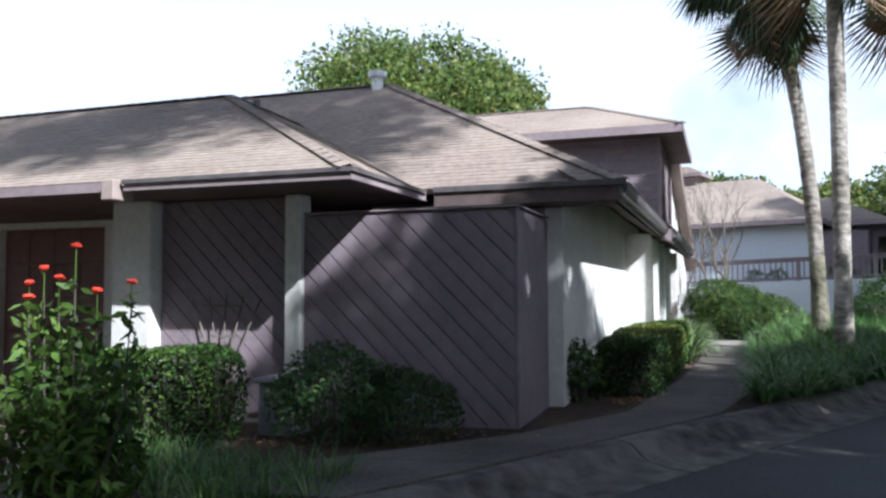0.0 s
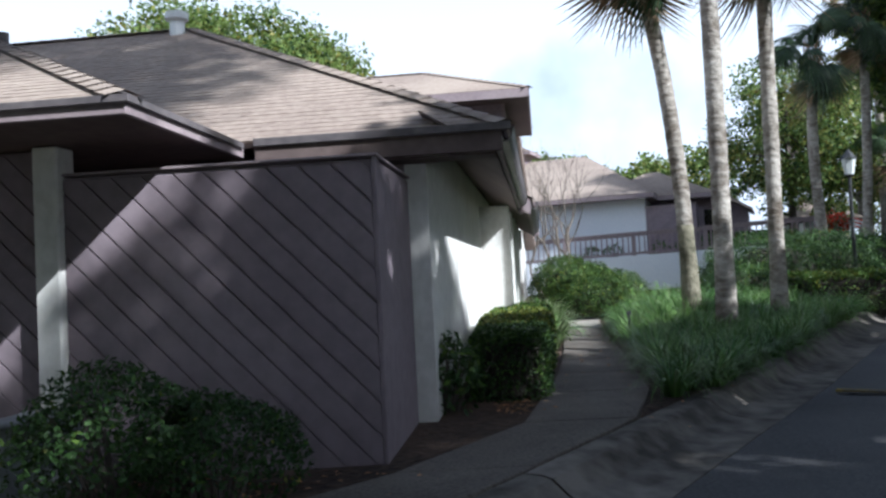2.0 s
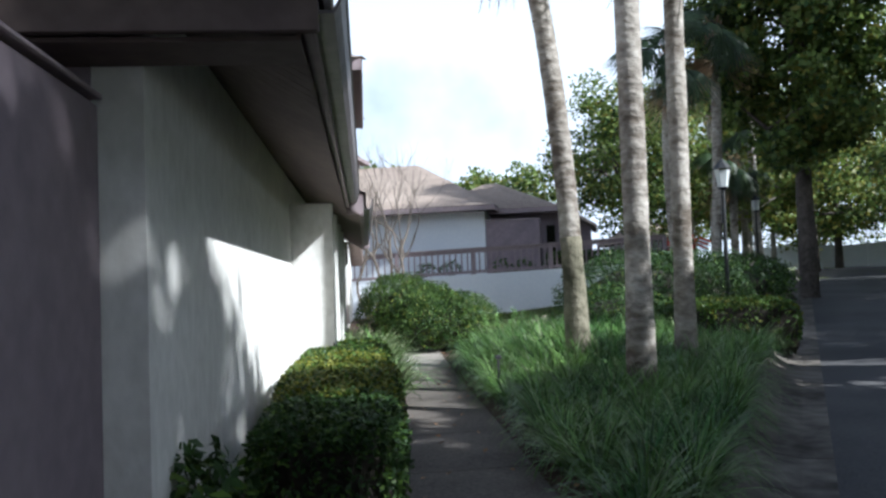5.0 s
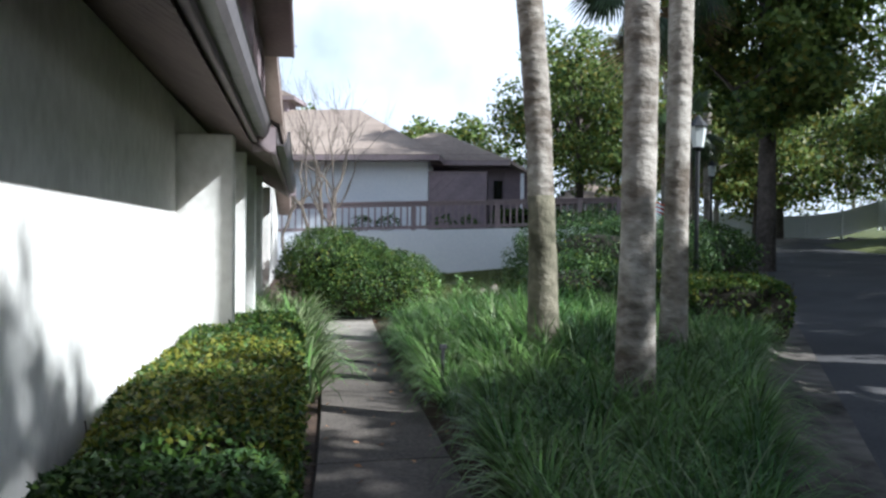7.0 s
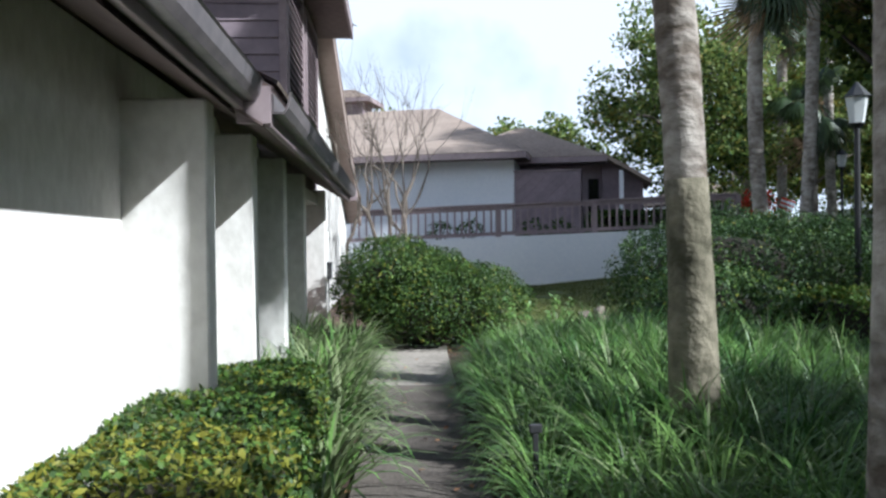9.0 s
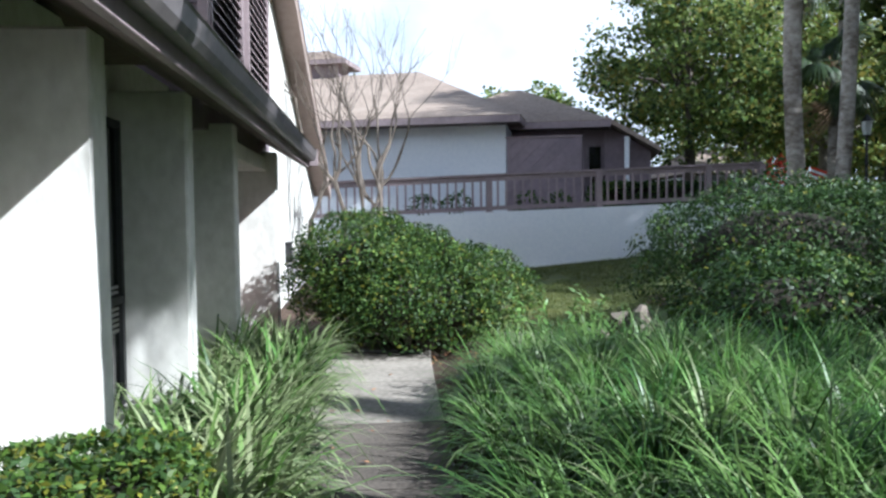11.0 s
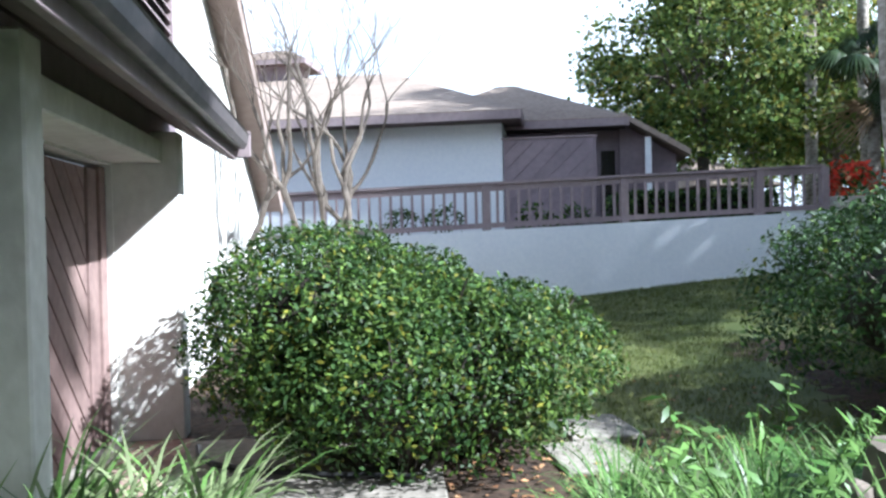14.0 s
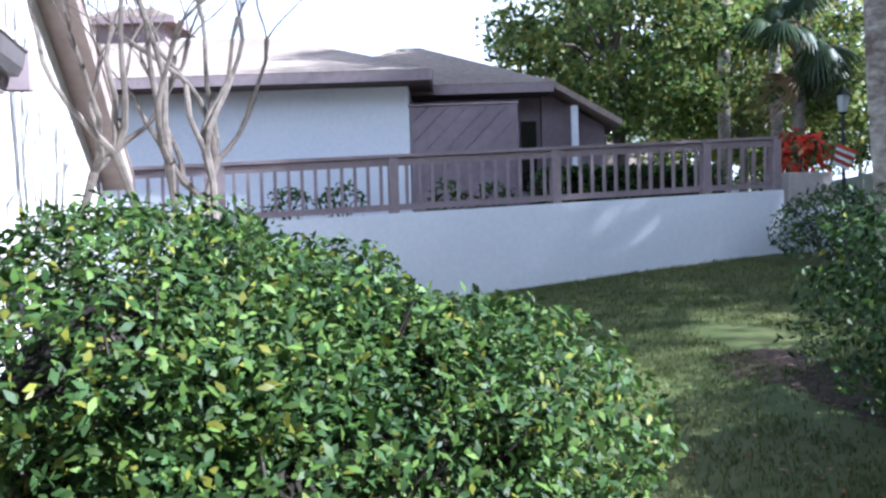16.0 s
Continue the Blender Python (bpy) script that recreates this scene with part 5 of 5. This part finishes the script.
def palm(base, top, radius, label, bend=0.0, n=50, moss=0):
    ob = thing("palm_tree", base, label, "palm tree", "cabbage palms")
    b, t = Vector(base), Vector(top)
    pts, rad = [], []
    steps = 46
    for i in range(steps + 1):
        f = i / steps
        p = b.lerp(t, f) + Vector((bend * math.sin(math.pi * f * 0.9), 0, 0))
        pts.append(p - Vector((0, 0, 0.15)) if i == 0 else p)
        rad.append(radius * (1.16 - 0.22 * min(1, f * 5) - 0.05 * f + 0.018 * (i % 2) + 0.03 * noise.noise(Vector((f * 9, b.x, 0)))))
    bm = tube(bmesh.new(), pts, rad, 14)
    for v in bm.verts:
        w = noise.noise(v.co * 5) * 0.012
        v.co += Vector((w, w, 0))
    part("trunk", bm, PALM_BARK, ob, smooth=True)
    if moss:
        low = tube(bmesh.new(), pts[:moss], [r * 1.035 for r in rad[:moss]], 14)
        for v in low.verts:
            w = noise.noise(v.co * 5) * 0.012
            v.co += Vector((w, w, 0))
        tagged(settle(part("mossy_bark", low, MOSSY_BARK, None, smooth=True), ob), "dark moss-stained bark round the foot")
    c = pts[-1]
    bt = bmesh.new()
    for k in range(26):
        a = k * 2.4
        z = -0.75 + 0.8 * k / 26
        d = Vector((math.cos(a), math.sin(a), 0))
        tube(bt, [c + Vector((0, 0, z)) + d * radius * 0.7, c + Vector((0, 0, z + 0.28)) + d * (radius + 0.13)], [0.05, 0.02], 4)
    part("boot_collar", bt, PALM_BOOT, ob)
    for k in range(n):
        el = -48 + 115 * ((k * 0.618) % 1)
        me = FRONDS[0] if el > 25 else FRONDS[1] if el > -10 else FRONDS[2]
        if k % 9 == 8:
            me, el = FROND_BROWN, -65
        fr = new("frond", me)
        m = Matrix.Translation(c + Vector((0, 0, 0.05 + 0.2 * (el + 50) / 120))) @ Matrix.Rotation(k * 2.3999 + rng.normal(0, 0.1), 4, 'Z') @ Matrix.Rotation(radians(-el), 4, 'Y') @ Matrix.Rotation(rng.normal(0, 0.25), 4, 'X')
        s = rng.uniform(0.8, 1.02)
        fr.matrix_basis = m @ Matrix.Scale(s, 4)
        settle(fr, ob)
    return ob


palm((3.17, 15.25, land(3.17, 15.25) - 0.03), (2.36, 15.3, 7.0), 0.135, "tall grey-trunked cabbage palm leaning slightly", 0.24, moss=12)
palm((3.3, 13.42, land(3.3, 13.42) - 0.03), (3.27, 13.4, 7.6), 0.135, "straight tall grey-trunked cabbage palm", 0.03)
palm((4.57, 15.45, land(4.57, 15.45) - 0.03), (4.62, 15.4, 7.4), 0.13, "brown-grey cabbage palm rising from dark ground cover", 0.0)
for (x, y, h, r) in ((9.4, 27.5, 7.0, 0.17), (11.2, 29.5, 8.2, 0.16), (16.8, 42, 9.5, 0.2), (19.2, 42.4, 10.5, 0.2), (15.2, 36.5, 5.0, 0.17)):
    palm((x, y, land(x, y) - 0.05), (x + rng.normal(0, 0.25), y, land(x, y) + h), r, "distant cabbage palm among dark trees", rng.normal(0, 0.15), 26)


# ---- trees ----
def tree(base, height, spread, crown_low, label, clumps=70, per=130, leaf=0.2, mats=None, weights=None, trunk=0.25, lean=(0, 0), limbs=9, bark=None):
    mats = mats or [LEAF_TREE, LEAF_DARK, LEAF_TREE_Y]
    weights = weights or [0.68, 0.18, 0.14]
    ob = thing("tree", base, label, "tree")
    b = Vector(base)
    fork = b + Vector((lean[0] * 0.4, lean[1] * 0.4, crown_low))
    top = b + Vector((lean[0], lean[1], height * 0.86))
    bm = bmesh.new()
    tube(bm, [b - Vector((0, 0, 0.2)), b + Vector((0, 0, 0.35)), b.lerp(fork, 0.55), fork, fork.lerp(top, 0.5), top], [trunk * 1.5, trunk * 1.1, trunk, trunk * 0.9, trunk * 0.5, trunk * 0.12], 9)
    cz = (height + crown_low) / 2
    c = b + Vector((lean[0] * 0.8, lean[1] * 0.8, cz))
    rad = Vector((spread, spread, (height - crown_low) / 2))
    cents = []
    while len(cents) < clumps:
        d = Vector(rng.normal(0, 1, 3)).normalized()
        k = rng.uniform(0.45, 1.0) * (1 + 0.25 * noise.noise(d * 2 + b * 0.3))
        p = c + Vector((d.x * rad.x * k, d.y * rad.y * k, d.z * rad.z * k))
        cents.append(p)
    for i in range(limbs):
        p = cents[i * (len(cents) // limbs)]
        s = fork.lerp(top, rng.uniform(0.0, 0.55))
        mid = s.lerp(p, 0.5) + Vector((0, 0, 0.35))
        tube(bm, [s, mid, p], [trunk * 0.42, trunk * 0.26, trunk * 0.08], 6, cap=False)
        for _ in range(3):
            q = cents[rng.integers(len(cents))]
            if (q - mid).length < spread * 0.9:
                tube(bm, [mid, mid.lerp(q, 0.55) + Vector((0, 0, 0.15)), q], [trunk * 0.2, trunk * 0.12, trunk * 0.04], 5, cap=False)
    part("trunk", bm, bark or BARK, ob, smooth=True)
    pts = np.concatenate([np.array(tuple(p)) + np.clip(rng.normal(0, 1, (per, 3)), -1.5, 1.5) * np.array([1, 1, 0.6]) * spread * 0.115 for p in cents])
    out = pts - np.array(tuple(c))
    out /= np.linalg.norm(out, axis=1)[:, None]
    v, q = leaves(pts, out * 0.4 + np.array([0, 0, 0.5]), leaf, 0.6, 0.9)
    idx = rng.choice(len(mats), size=len(q), p=weights)
    tagged(fast_mesh("crown", v, q, mats, ob, mats=idx), kind="stuff")
    return ob


# across the road, casting the dappled shade over the house front and the road
def bank(u, s):
    p = K0 + DIR * s + NOR * u
    return (p.x, p.y, land(p.x, p.y) - 0.05)


rng = np.random.default_rng(7)
# most stand out of view, added to dapple the sun and block sky
for x_, y_, h_, sp_, lo_, n_ in ((10.8, -0.2, 12.0, 3.3, 2.5, 170), (10.8, -3.2, 12.0, 1.7, 8.0, 30), (12.0, -0.6, 23.0, 4.7, 17.2, 84), (10.6, 3.0, 12.4, 2.4, 6.5, 22), (10.3, 5.6, 9.2, 2.8, 3.0, 52), (10.3, 8.2, 7.4, 2.2, 2.8, 70), (11.6, 10.4, 7.0, 2.4, 2.5, 60), (13.8, 11.9, 14.9, 2.0, 12.9, 24), (19.4, 22.2, 17.0, 4.6, 9.0, 80), (16.5, 4.1, 11.0, 3.6, 2.5, 24), (15.0, -8.0, 14.0, 5.0, 3.0, 120), (14.8, 30.6, 14.5, 3.4, 4.0, 190), (6.5, -9.5, 12.5, 4.2, 3.0, 120), (1.5, -8.5, 12.5, 5.0, 3.8, 150), (-5.5, -4.5, 13.0, 5.0, 2.5, 130), (-2.5, -9.0, 14.0, 5.5, 0.8, 150), (-9.5, -7.0, 14.0, 5.5, 0.8, 150), (-15.5, -2.0, 14.0, 5.0, 1.0, 120), (1.0, -16.0, 15.0, 6.0, 3.0, 110), (10.0, -13.0, 15.0, 6.0, 3.0, 110), (4.0, -13.0, 13.0, 5.0, 0.8, 150)):
    tree((x_, y_, land(x_, y_) - 0.05), h_, sp_, lo_, "dense leafy oak added to shade the house and road", n_, 170, 0.24, trunk=0.28)
for s_, u_, h_, sp_ in ((13, 12.0, 6.0, 3.6), (18, 12.5, 6.5, 3.8), (22, 10.2, 10.5, 4.2), (29, 10.0, 8.0, 4.2), (36, 8.8, 10.0, 4.6), (44, 11.0, 6.5, 3.4), (33, 14, 12.0, 5.0), (24, 15, 12.5, 5.0), (53, 13.5, 6.0, 3.8), (63, 12.0, 6.5, 4.0)):
    tree(bank(u_, s_), h_ + 3.0, sp_ + 0.8, 2.4, "roadside tree with dark trunk and spreading crown", 95, 150, 0.25, weights=[0.58, 0.12, 0.30], trunk=0.2, lean=(-0.8, 0.2), limbs=12)
# never in view; added so its crown dims the sky on the house front
tree((-5.5, -6.5, -0.2), 15.0, 6.2, 6.5, "tall unseen oak added to cut sky light on the front walk", 145, 190, 0.26, trunk=0.34, lean=(0.5, 2.4), limbs=12)
# at the near side, beyond the palms
for s_, u_, h_, sp_, lo_ in ((41, -2.2, 8.5, 3.4, 2.6), (50, -2.5, 9.0, 3.8, 2.4), (60, -1.5, 11.0, 5.0, 2.2), (70, 2.0, 12.0, 6.5, 0.7), (74, 9.0, 12.0, 6.5, 0.5), (72, -9.0, 12.5, 6.5, 0.7)):
    tree(bank(u_, s_), h_, sp_, lo_, "leafy tree with pale limbs along the road", 70, 100, 0.27, [LEAF_TREE, LEAF_TREE_Y, LEAF_DARK], [0.62, 0.26, 0.12], trunk=0.2, limbs=14, bark=BARK_PALE)
tree((18.5, 49, 1.2), 11.5, 6.0, 2.2, "broad oak with pale limbs behind the far house", 130, 130, 0.24, [LEAF_TREE, LEAF, LEAF_TREE_Y], [0.55, 0.2, 0.25], trunk=0.3, limbs=18, bark=BARK_PALE)
tree((28.5, 54, 1.3), 12.0, 6.0, 2.2, "yellowing oak behind the far palms", 100, 140, 0.3, [LEAF_TREE, LEAF_TREE_Y, LEAF_DARK], [0.5, 0.3, 0.2], trunk=0.3)
tree((12.0, 39.6, 0.9), 9.3, 3.6, 2.0, "dense green tree beside the far house", 120, 150, 0.19, [LEAF_TREE, LEAF_TREE_Y, LEAF_DARK], [0.62, 0.16, 0.22], trunk=0.2, limbs=12)
tree((-16.2, 46, 0), 16.4, 8.2, 5.0, "large rounded oak rising behind the roofs", 260, 430, 0.28, trunk=0.5, limbs=14)
tree((-26.5, 47, 0), 14.6, 4.5, 4.0, "smaller oak behind the roofs", 50, 140, 0.4, trunk=0.35)
for x, y, h, sp in ((2, 62, 9.5, 4), (7, 66, 9, 4), (12, 70, 10, 5), (35, 62, 13, 7), (45, 52, 13, 7), (42, 40, 13, 6.5), (36, 28, 12, 6), (30, 16, 12, 5.5)):
    tree((x, y, land(x, y) - 0.1), h, sp, 2.0, "distant tree closing the view", 75, 120, 0.38, trunk=0.3)

# bare multi-stemmed crepe myrtle behind the big shrub
cm = thing("crepe_myrtle", (1.5, 26.8, 0.3), "bare multi-stemmed tree with smooth knobbly tan limbs", "tree")
random.seed(11)


def limb(bm, fine, p, d, r, length, depth):
    pts, rad = [p], [r]
    for i in range(7):
        d = (d + Vector((random.gauss(0, 0.19), random.gauss(0, 0.19), 0.10))).normalized()
        p = p + d * (length / 7)
        pts.append(p)
        rad.append(r * (1 - 0.07 * (i + 1)) * (1.6 if i == 6 and depth > 1 else random.uniform(0.8, 1.25)))
    tube(bm if depth > 1 else fine, pts, rad, 7 if depth > 1 else 4, cap=False)
    if depth:
        for _ in range(3 if depth > 1 else 4):
            nd = (d + Vector((random.gauss(0, 0.45), random.gauss(0, 0.45), random.uniform(0.1, 0.5)))).normalized()
            limb(bm, fine, p, nd, r * (0.58 if depth > 2 else 0.36), length * random.uniform(0.5, 0.8), depth - 1)


fine = bmesh.new()
for x, y, dx in ((0.92, 26.60, -0.20), (1.06, 26.72, -0.08), (1.24, 26.84, -0.05), (1.42, 26.60, 0.06), (1.74, 26.72, 0.05), (2.10, 26.84, 0.02)):
    bm = bmesh.new()
    limb(bm, fine, Vector((x, y, land(x, y) - 0.05)), Vector((dx, 0, 1)).normalized(), 0.050, 2.05, 3)
    part("stem", bm, CREPE_BARK, cm)
tagged(part("twig_mass", fine, CREPE_BARK, cm), kind="stuff")
random.seed(3)

# green shrubs behind the rail
for x in (2.6, 3.4, 5.1, 5.8):
    bush("bed_shrub", "small green shrub behind the railing", [((x, 31.7, 1.72), (0.36, 0.28, 0.36))], 420, 0.10, [LEAF, LEAF_DARK], [0.7, 0.3], 1.48, 0.45, 4, "shrubs behind the rail")
hedge("hedge", "dark green hedge behind the far railing", (6.5, 9.9, 31.5, 32.3, 1.49, 2.28), 5000, 0.09, [LEAF_DARK, LEAF], [0.6, 0.4])
# red-leaved plant in a pale planter at the end of the rail, with a small flag
pl = thing("planter", (10.8, 30.9, 1.0), "pale square planter on the white wall end", "planter")
part("base", boxes((10.2, 11.3, 30.55, 31.2, 0.5, 1.55), bev=0.02), STUCCO_FAR, pl)
part("box", boxes((10.32, 11.15, 30.6, 31.15, 1.552, 2.10), bev=0.02), TERRACOTTA, pl)
croton = bush("croton", "bright red-leaved plant in the pale planter", [((10.72, 30.88, 2.38), (0.44, 0.34, 0.36))], 700, 0.16, [RED, LITTER, LEAF_DARK], [0.62, 0.2, 0.18], 2.06, 0.4, 6)
flag = thing("small_flag", (11.15, 30.7, 2.1), "small striped flag on a thin stick", "flag")
part("stick", tube(bmesh.new(), [(11.1, 30.7, 2.05), (11.28, 30.66, 2.62)], [0.008, 0.006], 5), WOODCUT, flag)
for k in range(6):
    z0 = 2.56 - k * 0.055
    part("stripe", ([(11.26 - k * 0.015, 30.65, z0), (11.62 - k * 0.03, 30.62, z0 - 0.13), (11.61 - k * 0.03, 30.62, z0 - 0.18), (11.25 - k * 0.015, 30.65, z0 - 0.05)], [(0, 1, 2, 3)]), RED if k % 2 == 0 else PVC, flag)


# ---- street furniture ----
def street_lamp(x, y, h):
    z = land(x, y)
    ob = thing("street_lamp", (x, y, z), "black post lamp with a frosted lantern", "street lamp", "post lamps")
    part("post", tube(bmesh.new(), [(x, y, z - 0.1), (x, y, z + 0.5), (x, y, z + 0.55), (x, y, z + h - 0.4)], [0.08, 0.07, 0.045, 0.04], 10), METAL_DARK, ob)
    glass = part("lantern", tube(bmesh.new(), [(x, y, z + h - 0.4), (x, y, z + h - 0.02)], [0.10, 0.16], 6), LAMPGLASS, ob)
    part("collar", tube(bmesh.new(), [(x, y, z + h - 0.46), (x, y, z + h - 0.402)], [0.06, 0.12], 8), METAL_DARK, glass)
    part("roof", tube(bmesh.new(), [(x, y, z + h - 0.018), (x, y, z + h + 0.12), (x, y, z + h + 0.2)], [0.2, 0.08, 0.015], 8), METAL_DARK, glass)


street_lamp(8.1, 21.9, 3.3)
street_lamp(15.6, 35.5, 3.3)

# white vinyl fence along the opposite verge and across the far bend
wf = tagged(new("vinyl_fence"), "long white vinyl panel fence beyond the road", "fence")


def fence_run(pts):
    for (ax, ay), (bx, by) in zip(pts, pts[1:]):
        za, zb = land(ax, ay), land(bx, by)
        d = Vector((bx - ax, by - ay)).normalized()
        nn = Vector((-d.y, d.x)) * 0.03
        vs = []
        for x, y, z in ((ax, ay, za), (bx, by, zb)):
            for h in (0.06, 1.9):
                vs += [(x - nn.x, y - nn.y, z + h), (x + nn.x, y + nn.y, z + h)]
        part("panel", (vs, [(0, 2, 6, 4), (1, 5, 7, 3), (2, 3, 7, 6), (0, 4, 5, 1)]), PVC, wf)
        part("post", boxes((ax - 0.07, ax + 0.07, ay - 0.07, ay + 0.07, za - 0.2, za + 2.05), bev=0.015), PVC, wf)


run = [bank(9.6, s_)[:2] for s_ in np.arange(8, 66, 2.4)]
wf.location = (*run[0], land(*run[0]))
fence_run(run)
last = Vector(run[-1])
fence_run([tuple(last + Vector((-0.9, 0.45)) * (2.4 * k)) for k in range(14)])
